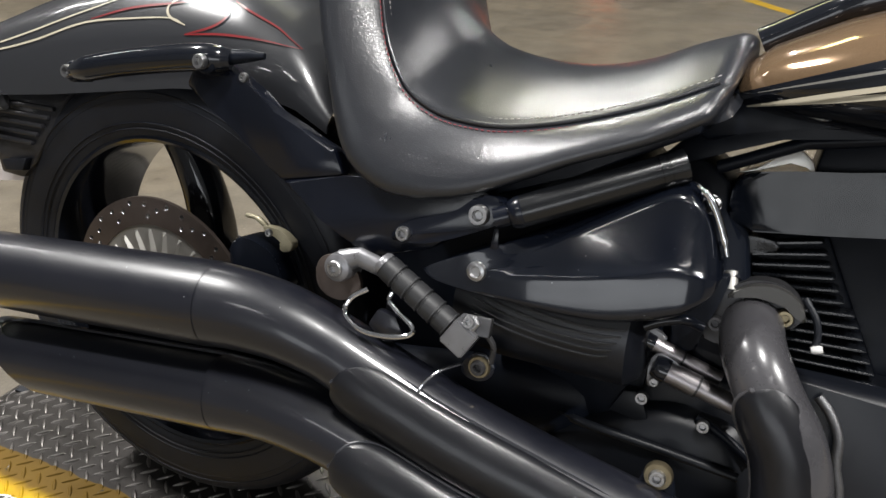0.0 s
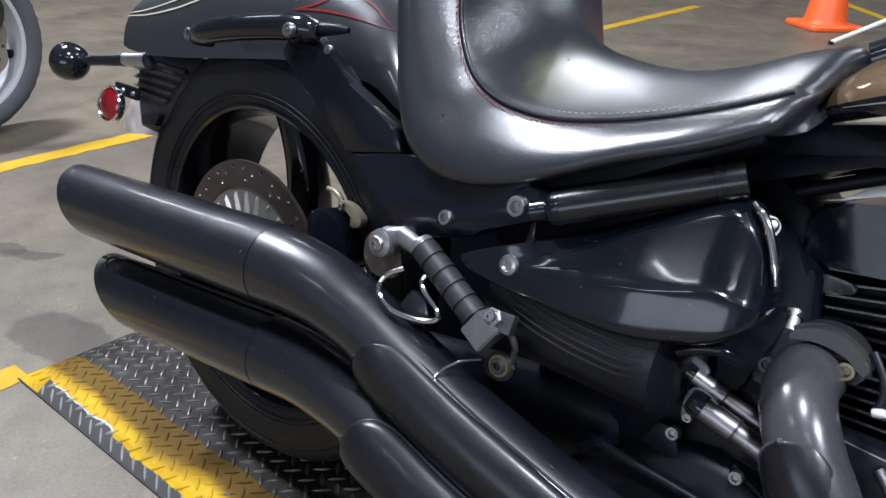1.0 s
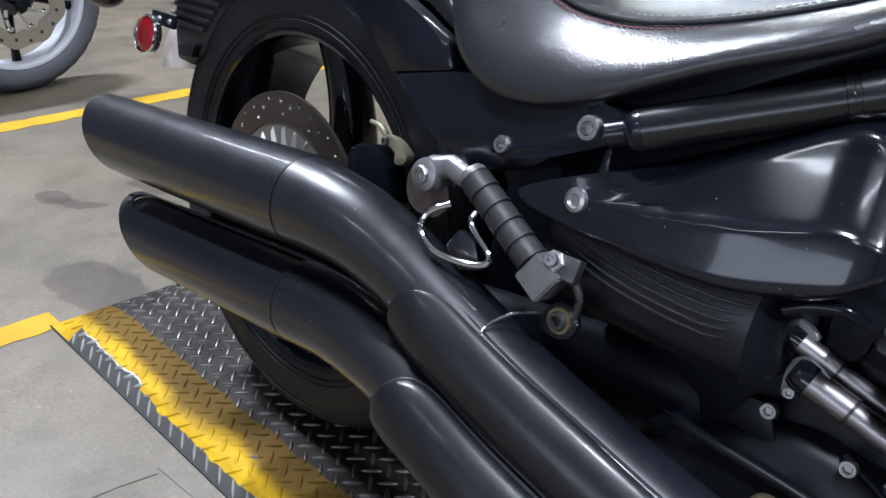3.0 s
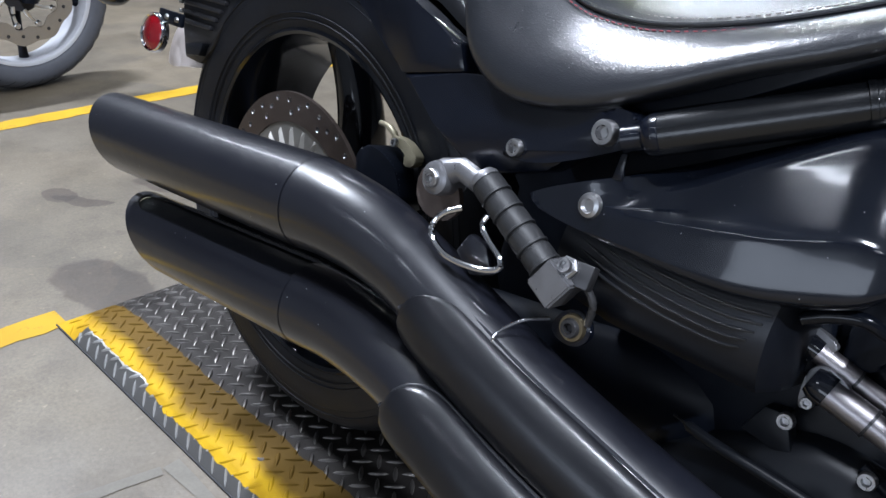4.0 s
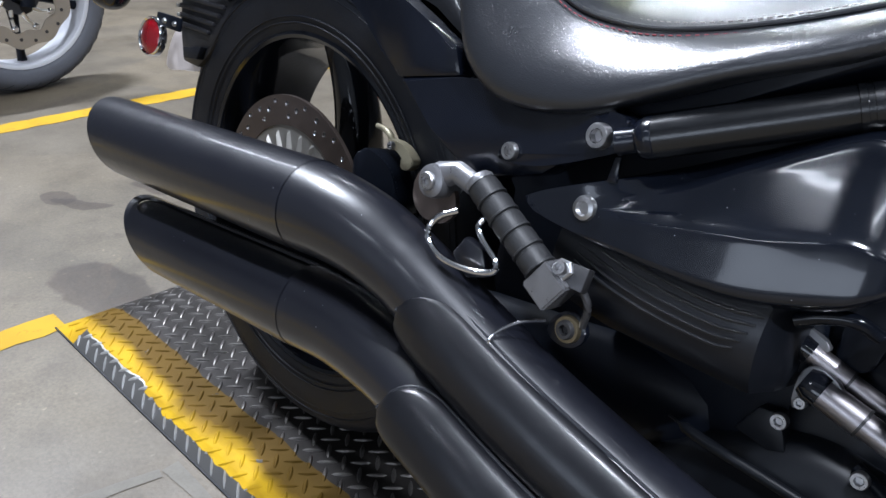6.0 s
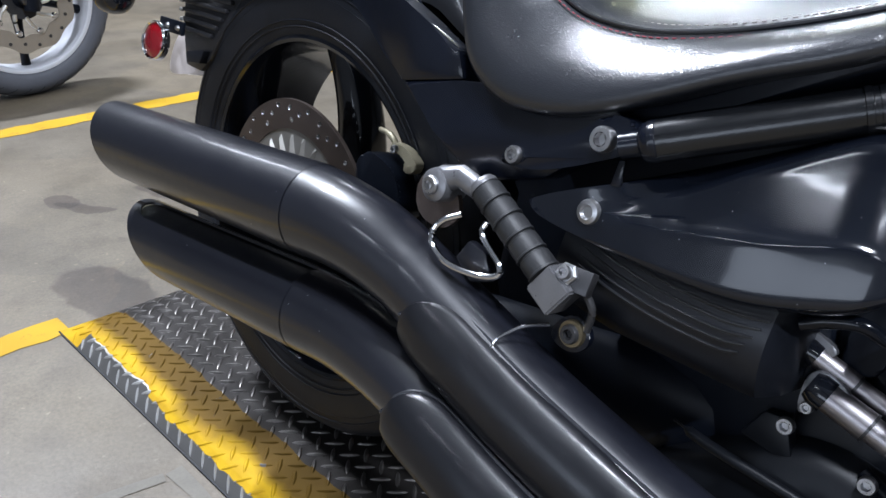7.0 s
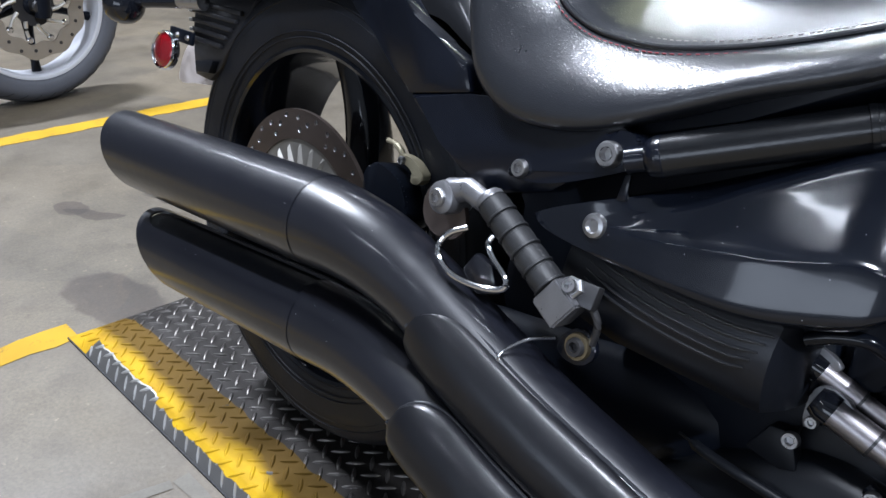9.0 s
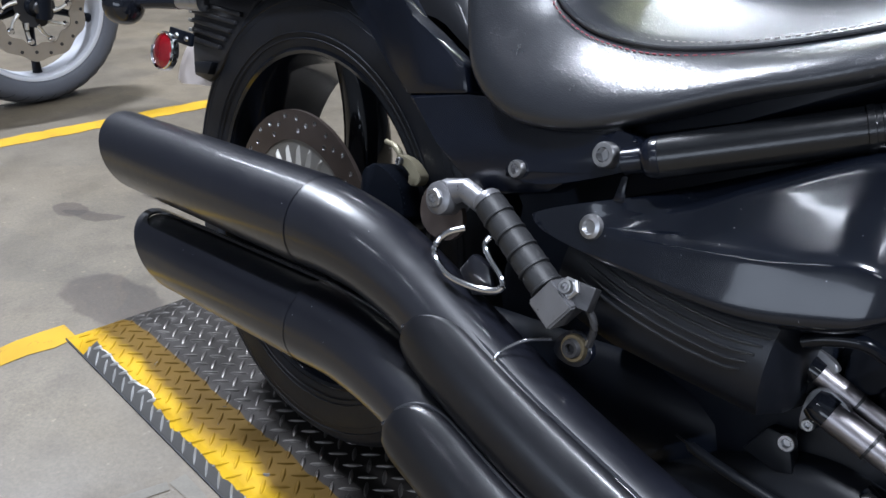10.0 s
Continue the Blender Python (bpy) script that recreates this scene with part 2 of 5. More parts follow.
def worn_yellow(name, cover):
    """Yellow floor paint, worn through to what lies below, cover: how much is left."""
    m = bpy.data.materials.new(name)
    m.use_nodes = True
    nt = m.node_tree
    p = nt.nodes["Principled BSDF"]
    p.inputs["Roughness"].default_value = 0.6
    p.inputs["Specular IOR Level"].default_value = 0.2
    tc = nt.nodes.new("ShaderNodeTexCoord")
    a = nt.nodes.new("ShaderNodeTexNoise")
    a.inputs["Scale"].default_value, a.inputs["Detail"].default_value, a.inputs["Roughness"].default_value = 28, 8, 0.7
    b = nt.nodes.new("ShaderNodeTexNoise")
    b.inputs["Scale"].default_value, b.inputs["Detail"].default_value = 9, 4
    nt.links.new(tc.outputs["Object"], a.inputs["Vector"])
    nt.links.new(tc.outputs["Object"], b.inputs["Vector"])
    r = nt.nodes.new("ShaderNodeValToRGB")
    r.color_ramp.elements[0].position, r.color_ramp.elements[1].position = 1 - cover - 0.03, 1 - cover + 0.03
    r.color_ramp.elements[0].color, r.color_ramp.elements[1].color = (0.25, 0.150, 0.018, 1), (0.38, 0.232, 0.008, 1)
    nt.links.new(a.outputs["Fac"], r.inputs["Fac"])
    mx = nt.nodes.new("ShaderNodeMix")
    mx.data_type, mx.blend_type = "RGBA", "MULTIPLY"
    mx.inputs["Factor"].default_value = 0.5
    r2 = nt.nodes.new("ShaderNodeValToRGB")
    r2.color_ramp.elements[0].position, r2.color_ramp.elements[1].position = 0.35, 0.65
    r2.color_ramp.elements[0].color = (0.7, 0.66, 0.6, 1)
    nt.links.new(b.outputs["Fac"], r2.inputs["Fac"])
    nt.links.new(r.outputs["Color"], mx.inputs["A"])
    nt.links.new(r2.outputs["Color"], mx.inputs["B"])
    nt.links.new(mx.outputs["Result"], p.inputs["Base Color"])
    return m


CONCRETE = concrete()
LINE = worn_yellow("worn_yellow_line_paint", 0.62)
FADED = material("faded_floor_mark", (0.134, 0.124, 0.105), 0.85, var=0.45, var_scale=30, bump=0.2, bump_scale=300)


def tread_steel(name, colour, metal, rough, scraped):
    """Dark tread plate with a yellow painted border that is worn and ragged at its edges."""
    m = material(name, colour, rough, metal=0.0, var=0.45, var_scale=18, rough_var=0.1, bump=0.15, bump_scale=500, coords="Object")
    nt = m.node_tree
    p = nt.nodes["Principled BSDF"]
    base = p.inputs["Base Color"].links[0].from_socket
    tc = nt.nodes.new("ShaderNodeTexCoord")
    sep = nt.nodes.new("ShaderNodeSeparateXYZ")
    nt.links.new(tc.outputs["Object"], sep.inputs[0])
    rag = nt.nodes.new("ShaderNodeTexNoise")
    rag.inputs["Scale"].default_value, rag.inputs["Detail"].default_value = 30, 5
    nt.links.new(tc.outputs["Object"], rag.inputs["Vector"])

    def math_node(op, a, b=None):
        n = nt.nodes.new("ShaderNodeMath")
        n.operation = op
        for i, v in enumerate((a, b)):
            if v is None:
                continue
            if isinstance(v, (int, float)):
                n.inputs[i].default_value = v
            else:
                nt.links.new(v, n.inputs[i])
        return n.outputs[0]

    jag = math_node("MULTIPLY", math_node("SUBTRACT", rag.outputs["Fac"], 0.5), 0.014)
    y = math_node("ADD", sep.outputs["Y"], jag)
    # the border's outer edge steps back where the paint has flaked off the bevel
    step = math_node("MULTIPLY", math_node("LESS_THAN", sep.outputs["X"], PLATE_NOTCH), 0.009)
    step = math_node("SUBTRACT", step, math_node("MULTIPLY", math_node("LESS_THAN", math_node("ADD", sep.outputs["X"], jag), 0.478), 0.03))
    low = math_node("GREATER_THAN", y, math_node("ADD", 0.0045, step))
    high = math_node("LESS_THAN", y, PLATE_YELLOW)
    on = math_node("MULTIPLY", low, high)
    chip = nt.nodes.new("ShaderNodeTexNoise")
    chip.inputs["Scale"].default_value, chip.inputs["Detail"].default_value = 70, 6
    nt.links.new(tc.outputs["Object"], chip.inputs["Vector"])
    kept = math_node("GREATER_THAN", chip.outputs["Fac"], 0.27)
    on = math_node("MULTIPLY", on, kept)
    tint = nt.nodes.new("ShaderNodeValToRGB")
    tint.color_ramp.elements[0].position, tint.color_ramp.elements[1].position = 0.35, 0.6
    tint.color_ramp.elements[0].color, tint.color_ramp.elements[1].color = (0.33, 0.195, 0.005, 1), (0.42, 0.262, 0.005, 1)
    nt.links.new(rag.outputs["Fac"], tint.inputs["Fac"])
    # the skirt is scraped to bare grey metal
    bare = nt.nodes.new("ShaderNodeMix")
    bare.data_type = "RGBA"
    bare.inputs["B"].default_value = (*scraped, 1)
    nt.links.new(math_node("LESS_THAN", y, 0.016), bare.inputs["Factor"])
    nt.links.new(base, bare.inputs["A"])
    # pale primer laid bare where the yellow has flaked off
    primer = nt.nodes.new("ShaderNodeMix")
    primer.data_type = "RGBA"
    primer.inputs["B"].default_value = (0.62, 0.62, 0.60, 1)
    strip = math_node("MULTIPLY", math_node("GREATER_THAN", y, 0.0112), math_node("LESS_THAN", y, 0.0137))
    strip = math_node("MULTIPLY", strip, math_node("MULTIPLY", math_node("GREATER_THAN", sep.outputs["X"], 0.50), math_node("LESS_THAN", sep.outputs["X"], PLATE_NOTCH)))
    nt.links.new(strip, primer.inputs["Factor"])
    nt.links.new(bare.outputs["Result"], primer.inputs["A"])
    base = primer.outputs["Result"]
    # dirt trodden into the inner half of the border, the pipes' shadow painted in
    grime_shade_noise = nt.nodes.new("ShaderNodeTexNoise")
    grime_shade_noise.inputs["Scale"].default_value, grime_shade_noise.inputs["Detail"].default_value = 11, 7
    nt.links.new(tc.outputs["Object"], grime_shade_noise.inputs["Vector"])
    reach = math_node("ADD", math_node("MULTIPLY", math_node("SUBTRACT", sep.outputs["Y"], 0.031), 42.0), math_node("MULTIPLY", math_node("SUBTRACT", grime_shade_noise.outputs["Fac"], 0.5), 3.2))
    grime_shade = nt.nodes.new("ShaderNodeMix")
    grime_shade.data_type = "RGBA"
    grime_shade.inputs["B"].default_value = (0.085, 0.046, 0.005, 1)
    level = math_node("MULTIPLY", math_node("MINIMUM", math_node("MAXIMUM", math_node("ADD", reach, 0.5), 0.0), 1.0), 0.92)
    nt.links.new(level, grime_shade.inputs["Factor"])
    nt.links.new(tint.outputs["Color"], grime_shade.inputs["A"])
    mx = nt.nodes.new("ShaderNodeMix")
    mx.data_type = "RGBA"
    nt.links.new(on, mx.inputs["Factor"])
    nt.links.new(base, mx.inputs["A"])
    nt.links.new(grime_shade.outputs["Result"], mx.inputs["B"])
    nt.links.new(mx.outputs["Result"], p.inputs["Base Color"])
    me = math_node("MULTIPLY", math_node("SUBTRACT", 1.0, on), metal)
    nt.links.new(me, p.inputs["Metallic"])
    gloss = p.inputs["Roughness"].links[0].from_socket
    nt.links.new(math_node("MAXIMUM", gloss, math_node("MULTIPLY", on, 0.66)), p.inputs["Roughness"])
    p.inputs["Specular IOR Level"].default_value = 0.18
    return m


PLATE_NOTCH, PLATE_YELLOW = 0.69, 0.085
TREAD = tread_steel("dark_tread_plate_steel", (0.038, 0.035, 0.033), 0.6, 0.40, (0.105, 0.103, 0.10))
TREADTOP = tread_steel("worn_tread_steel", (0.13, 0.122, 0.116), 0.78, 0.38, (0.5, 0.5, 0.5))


def two_tone_tank():
    """Gloss black below a sloping line, dark bronze metallic above it."""
    m = material("two_tone_tank_paint", (0.006, 0.007, 0.010), 0.10, var=0.2, var_scale=30, spec=0.55)
    nt = m.node_tree
    p = nt.nodes["Principled BSDF"]
    base = p.inputs["Base Color"].links[0].from_socket
    tc = nt.nodes.new("ShaderNodeTexCoord")
    sep = nt.nodes.new("ShaderNodeSeparateXYZ")
    nt.links.new(tc.outputs["Object"], sep.inputs[0])
    slope = nt.nodes.new("ShaderNodeMath")
    slope.operation = "MULTIPLY_ADD"
    slope.inputs[1].default_value, slope.inputs[2].default_value = -0.35, -0.112
    nt.links.new(sep.outputs["X"], slope.inputs[0])
    add = nt.nodes.new("ShaderNodeMath")
    add.operation = "ADD"
    nt.links.new(sep.outputs["Z"], add.inputs[0])
    nt.links.new(slope.outputs[0], add.inputs[1])
    gt = nt.nodes.new("ShaderNodeMath")
    gt.operation = "GREATER_THAN"
    gt.inputs[1].default_value = 0.0
    nt.links.new(add.outputs[0], gt.inputs[0])
    flake = nt.nodes.new("ShaderNodeTexNoise")
    flake.inputs["Scale"].default_value = 900
    nt.links.new(tc.outputs["Object"], flake.inputs["Vector"])
    tone = nt.nodes.new("ShaderNodeMix")
    tone.data_type = "RGBA"
    tone.inputs["A"].default_value, tone.inputs["B"].default_value = (0.20, 0.125, 0.070, 1), (0.30, 0.20, 0.12, 1)
    nt.links.new(flake.outputs["Fac"], tone.inputs["Factor"])
    mx = nt.nodes.new("ShaderNodeMix")
    mx.data_type = "RGBA"
    nt.links.new(gt.outputs[0], mx.inputs["Factor"])
    nt.links.new(base, mx.inputs["A"])
    nt.links.new(tone.outputs["Result"], mx.inputs["B"])
    nt.links.new(mx.outputs["Result"], p.inputs["Base Color"])
    half = nt.nodes.new("ShaderNodeMath")
    half.operation = "MULTIPLY"
    half.inputs[1].default_value = 0.6
    nt.links.new(gt.outputs[0], half.inputs[0])
    nt.links.new(half.outputs[0], p.inputs["Metallic"])
    p.inputs["Coat Weight"].default_value, p.inputs["Coat Roughness"].default_value = 0.6, 0.05
    return m


TANKPAINT = two_tone_tank()


def dust(m, scale, amount):
    """Scattered pale dust specks."""
    nt = m.node_tree
    p = nt.nodes["Principled BSDF"]
    base = p.inputs["Base Color"].links[0].from_socket
    tc = nt.nodes.new("ShaderNodeTexCoord")
    vor = nt.nodes.new("ShaderNodeTexVoronoi")
    vor.inputs["Scale"].default_value = scale
    nt.links.new(tc.outputs["Object"], vor.inputs["Vector"])
    near = nt.nodes.new("ShaderNodeMath")
    near.operation, near.inputs[1].default_value = "LESS_THAN", 0.05
    nt.links.new(vor.outputs["Distance"], near.inputs[0])
    lum = nt.nodes.new("ShaderNodeRGBToBW")
    nt.links.new(vor.outputs["Color"], lum.inputs["Color"])
    some = nt.nodes.new("ShaderNodeMath")
    some.operation, some.inputs[1].default_value = "GREATER_THAN", 1 - amount
    nt.links.new(lum.outputs["Val"], some.inputs[0])
    both = nt.nodes.new("ShaderNodeMath")
    both.operation = "MULTIPLY"
    nt.links.new(near.outputs[0], both.inputs[0])
    nt.links.new(some.outputs[0], both.inputs[1])
    mx = nt.nodes.new("ShaderNodeMix")
    mx.data_type = "RGBA"
    mx.inputs["B"].default_value = (0.35, 0.36, 0.38, 1)
    nt.links.new(both.outputs[0], mx.inputs["Factor"])
    nt.links.new(base, mx.inputs["A"])
    nt.links.new(mx.outputs["Result"], p.inputs["Base Color"])


dust(COVER, 170, 0.42)
dust(PIPE, 110, 0.22)

# ---- shaping tools ----
def part(name, bm, mat, parent=None, label="", at=None, smooth=True, sharp=35):
    me = bpy.data.meshes.new(name)
    bmesh.ops.recalc_face_normals(bm, faces=bm.faces)
    bm.to_mesh(me)
    bm.free()
    me.materials.append(mat)
    if smooth:
        me.polygons.foreach_set("use_smooth", [True] * len(me.polygons))
        me.set_sharp_from_angle(angle=radians(sharp))
    ob = new(name, me)
    if parent is not None:
        ob.parent = parent
    if at is not None:
        ob.location = at
    if label:
        tagged(ob, label)
    return ob


def catmull(pts, n=8):
    """A smooth curve through the points, n steps to each stretch."""
    P = [Vector(p) for p in pts]
    P = [2 * P[0] - P[1], *P, 2 * P[-1] - P[-2]]
    out = []
    for i in range(1, len(P) - 2):
        a, b, c, d = P[i - 1:i + 3]
        for k in range(n):
            t = k / n
            out.append(0.5 * ((2 * b) + (c - a) * t + (2 * a - 5 * b + 4 * c - d) * t * t + (3 * b - 3 * c + d - a) * t ** 3))
    return out + [P[-2]]


def curve_value(table, x):
    xs, ys = [a for a, _ in table], [b for _, b in table]
    return float(np.interp(x, xs, ys))


def skin(bm, rings, closed=True, cap0=False, cap1=False):
    """Faces between rings of points."""
    V = [[bm.verts.new(p) for p in r] for r in rings]
    n = len(V[0])
    for a, b in zip(V, V[1:]):
        for i in range(n if closed else n - 1):
            j = (i + 1) % n
            bm.faces.new((a[i], a[j], b[j], b[i]))
    if cap0:
        bm.faces.new(V[0][::-1])
    if cap1:
        bm.faces.new(V[-1])
    return V


def tube_rings(path, radius, seg=24, slash0=None, squash=1.0):
    """Rings round a path with a frame carried along it. slash0: leans the first ring along the path."""
    path = [Vector(p) for p in path]
    tan = [(path[min(i + 1, len(path) - 1)] - path[max(i - 1, 0)]).normalized() for i in range(len(path))]
    up = Vector((0, 0, 1))
    rings = []
    for i, (p, t) in enumerate(zip(path, tan)):
        side = t.cross(up).normalized()
        u = side.cross(t).normalized()
        r = radius[i] if isinstance(radius, (list, tuple)) else radius
        ring = []
        for k in range(seg):
            a = 2 * math.pi * k / seg
            o = side * (math.cos(a) * r) + u * (math.sin(a) * r * squash)
            if slash0 is not None and i == 0:
                o = o + t * slash0 * (math.sin(a) * r)
            ring.append(p + o)
        rings.append(ring)
    return rings


def tube(path, radius, seg=20, caps=True, squash=1.0):
    bm = bmesh.new()
    skin(bm, tube_rings(path, radius, seg, squash=squash), True, caps, caps)
    return bm


def lathe(profile, seg=48, axis="Y", centre=(0, 0, 0), closed=False):
    """A profile of (radius, along) turned round an axis."""
    bm = bmesh.new()
    rings = []
    for k in range(seg):
        a = 2 * math.pi * k / seg
        c, s = math.cos(a), math.sin(a)
        ring = []
        for r, h in profile:
            v = {"Y": (r * c, h, r * s), "Z": (r * c, r * s, h), "X": (h, r * c, r * s)}[axis]
            ring.append(Vector(v) + Vector(centre))
        rings.append(ring)
    V = [[bm.verts.new(p) for p in r] for r in rings]
    n = len(profile)
    for i in range(seg):
        a, b = V[i], V[(i + 1) % seg]
        for k in range(n if closed else n - 1):
            j = (k + 1) % n
            bm.faces.new((a[k], a[j], b[j], b[k]))
    bmesh.ops.remove_doubles(bm, verts=bm.verts, dist=1e-6)
    return bm


def turn_to(bm, direction, at):
    """Turns what stands along +Z to a direction and sets it at a place."""
    m = Matrix.Translation(at) @ Vector(direction).to_track_quat("Z", "Y").to_matrix().to_4x4()
    bm.transform(m)
    return bm


def prism(outline, y0, y1, bevel=0.0, seg=2):
    """An outline in the x-z plane with a depth from y0 to y1."""
    bm = bmesh.new()
    a = [bm.verts.new((x, y0, z)) for x, z in outline]
    b = [bm.verts.new((x, y1, z)) for x, z in outline]
    n = len(a)
    bm.faces.new(a)
    bm.faces.new(b[::-1])
    for i in range(n):
        j = (i + 1) % n
        bm.faces.new((a[j], a[i], b[i], b[j]))
    if bevel > 0:
        bmesh.ops.bevel(bm, geom=[e for e in bm.edges], offset=bevel, segments=seg, profile=0.5, affect="EDGES")
    return bm


def smooth_outline(pts, n=6):
    """A closed smooth outline through (x, z) points."""
    P = [Vector((x, 0, z)) for x, z in pts]
    m = len(P)
    out = []
    for i in range(m):
        a, b, c, d = P[i - 1], P[i], P[(i + 1) % m], P[(i + 2) % m]
        for k in range(n):
            t = k / n
            v = 0.5 * ((2 * b) + (c - a) * t + (2 * a - 5 * b + 4 * c - d) * t * t + (3 * b - 3 * c + d - a) * t ** 3)
            out.append((v.x, v.z))
    return out


def box(x0, x1, y0, y1, z0, z1, bevel=0.0):
    bm = bmesh.new()
    bmesh.ops.create_cube(bm, size=1.0)
    bm.transform(Matrix.Translation(((x0 + x1) / 2, (y0 + y1) / 2, (z0 + z1) / 2)) @ Matrix.Diagonal((x1 - x0, y1 - y0, z1 - z0, 1)))
    if bevel > 0:
        bmesh.ops.bevel(bm, geom=list(bm.edges), offset=bevel, segments=2, profile=0.5, affect="EDGES")
    return bm


def dome_shell(outline, y_edge, bulge, rings=9, power=2.2, centre=None, back=0.012):
    """A shell over a closed outline in the x-z plane that swells towards -y."""
    cx = sum(p[0] for p in outline) / len(outline) if centre is None else centre[0]
    cz = sum(p[1] for p in outline) / len(outline) if centre is None else centre[1]
    bm = bmesh.new()
    R = [[(x, y_edge(x, z) + back, z) for x, z in outline]]
    for k in range(rings):
        f = 1 - k / rings
        h = bulge * (1 - f ** power) ** (1 / power)
        ring = []
        for x, z in outline:
            px, pz = cx + (x - cx) * f, cz + (z - cz) * f
            ring.append((px, y_edge(px, pz) - h, pz))
        R.append(ring)
    V = skin(bm, R)
    tip = bm.verts.new((cx, y_edge(cx, cz) - bulge, cz))
    last = V[-1]
    for i in range(len(last)):
        bm.faces.new((last[i], last[(i + 1) % len(last)], tip))
    return bm


def socket_bolt(name, at, direction, r, parent, mat=None, height=None, off=None):
    """A socket-head bolt with its hexagonal recess."""
    h = height or r * 0.9
    bm = lathe([(0, 0), (r, 0), (r, h * 0.75), (r * 0.88, h), (r * 0.55, h)], 20, "Z")
    hexa = [(r * 0.55 * math.cos(a), r * 0.55 * math.sin(a)) for a in [i * math.pi / 3 for i in range(6)]]
    top = [bm.verts.new((x, y, h + 1e-5)) for x, y in hexa]
    low = [bm.verts.new((x * 0.9, y * 0.9, h * 0.35)) for x, y in hexa]
    for i in range(6):
        bm.faces.new((top[i], top[(i + 1) % 6], low[(i + 1) % 6], low[i]))
    bm.faces.new(low)
    turn_to(bm, direction, at)
    return part(name, bm, mat or STEEL, parent, at=off, sharp=30)


def ribbon(points, width, normal_fn, lift=0.0012):
    """A thin painted strip along points on a surface."""
    bm = bmesh.new()
    rows = []
    n = len(points)
    for i, p in enumerate(points):
        p = Vector(p)
        t = (Vector(points[min(i + 1, n - 1)]) - Vector(points[max(i - 1, 0)])).normalized()
        nn = normal_fn(p)
        s = t.cross(nn).normalized()
        w = width[i] if isinstance(width, (list, tuple)) else width
        rows.append([p + nn * lift - s * w / 2, p + nn * lift + s * w / 2])
    skin(bm, rows, closed=False)
    return bm

# ---- the garage ----
def slab(name, x0, x1, y0, y1, z0, z1, mat, label):
    ob = part(name, box(x0, x1, y0, y1, z0, z1), mat, smooth=False)
    return tagged(ob, label, kind="structure")


slab("floor", -9, 11, -5.2, 13, -0.12, 0.0, CONCRETE, "bare grey-brown concrete floor with stains and pits")
slab("wall_north", -9.2, 11.2, 13, 13.2, -0.12, CEILING, WALL, "plain painted block wall")
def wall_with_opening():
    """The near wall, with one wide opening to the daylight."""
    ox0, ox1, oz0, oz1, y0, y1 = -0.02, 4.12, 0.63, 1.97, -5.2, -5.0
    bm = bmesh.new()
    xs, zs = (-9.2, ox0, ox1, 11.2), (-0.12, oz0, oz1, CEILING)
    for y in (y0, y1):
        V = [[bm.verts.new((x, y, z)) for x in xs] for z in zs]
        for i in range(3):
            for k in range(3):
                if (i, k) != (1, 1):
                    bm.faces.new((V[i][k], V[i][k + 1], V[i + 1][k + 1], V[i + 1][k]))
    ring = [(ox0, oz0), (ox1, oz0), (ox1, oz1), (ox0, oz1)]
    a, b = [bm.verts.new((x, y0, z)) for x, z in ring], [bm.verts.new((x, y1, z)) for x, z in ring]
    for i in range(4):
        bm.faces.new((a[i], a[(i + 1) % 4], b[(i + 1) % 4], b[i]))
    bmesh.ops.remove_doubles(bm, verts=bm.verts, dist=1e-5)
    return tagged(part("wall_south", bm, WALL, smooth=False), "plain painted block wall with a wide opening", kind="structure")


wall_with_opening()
slab("wall_west", -9.2, -9, -5.0, 13, -0.12, CEILING, WALL, "plain painted block wall")
slab("wall_east", 11, 11.2, -5.0, 13, -0.12, CEILING, WALL, "plain painted block wall")
slab("ceiling", -9.2, 11.2, -5.2, 13.2, CEILING, CEILING + 0.2, CEIL, "plain white ceiling")


def painted_line(start, end, width, seed, mat=None, label="worn yellow painted line on the concrete floor"):
    """A hand-painted floor line with wavering edges."""
    rnd = random.Random(seed)
    a, b = Vector(start), Vector(end)
    d = (b - a)
    n = max(4, int(d.length / 0.04))
    side = Vector((-d.y, d.x, 0)).normalized()
    bm = bmesh.new()
    rows = []
    for i in range(n + 1):
        p = a + d * i / n
        rows.append([p - side * (width / 2 + rnd.uniform(-0.005, 0.005)) + Vector((0, 0, 0.0012)), p + side * (width / 2 + rnd.uniform(-0.005, 0.005)) + Vector((0, 0, 0.0012))])
    skin(bm, rows, closed=False)
    ob = part("floor_line", bm, mat or LINE, smooth=False)
    return tagged(ob, label, kind="structure")


painted_line((-0.687, -3.0, 0), (-0.687, 5.5, 0), 0.075, 3)
painted_line((0.395, -3.0, 0), (0.395, 0.004, 0), 0.055, 4)
painted_line((0.80, -0.245, 0), (0.848, -0.052, 0), 0.022, 7, FADED, "faded pale mark on the concrete floor")
painted_line((0.842, -0.040, 0), (1.04, -0.030, 0), 0.022, 8, FADED, "faded pale mark on the concrete floor")
painted_line((-0.75, 7.8, 0), (1.95, 4.0, 0), 0.085, 5)

# the low tread-plate platform under the machine
PLATE_H = 0.022


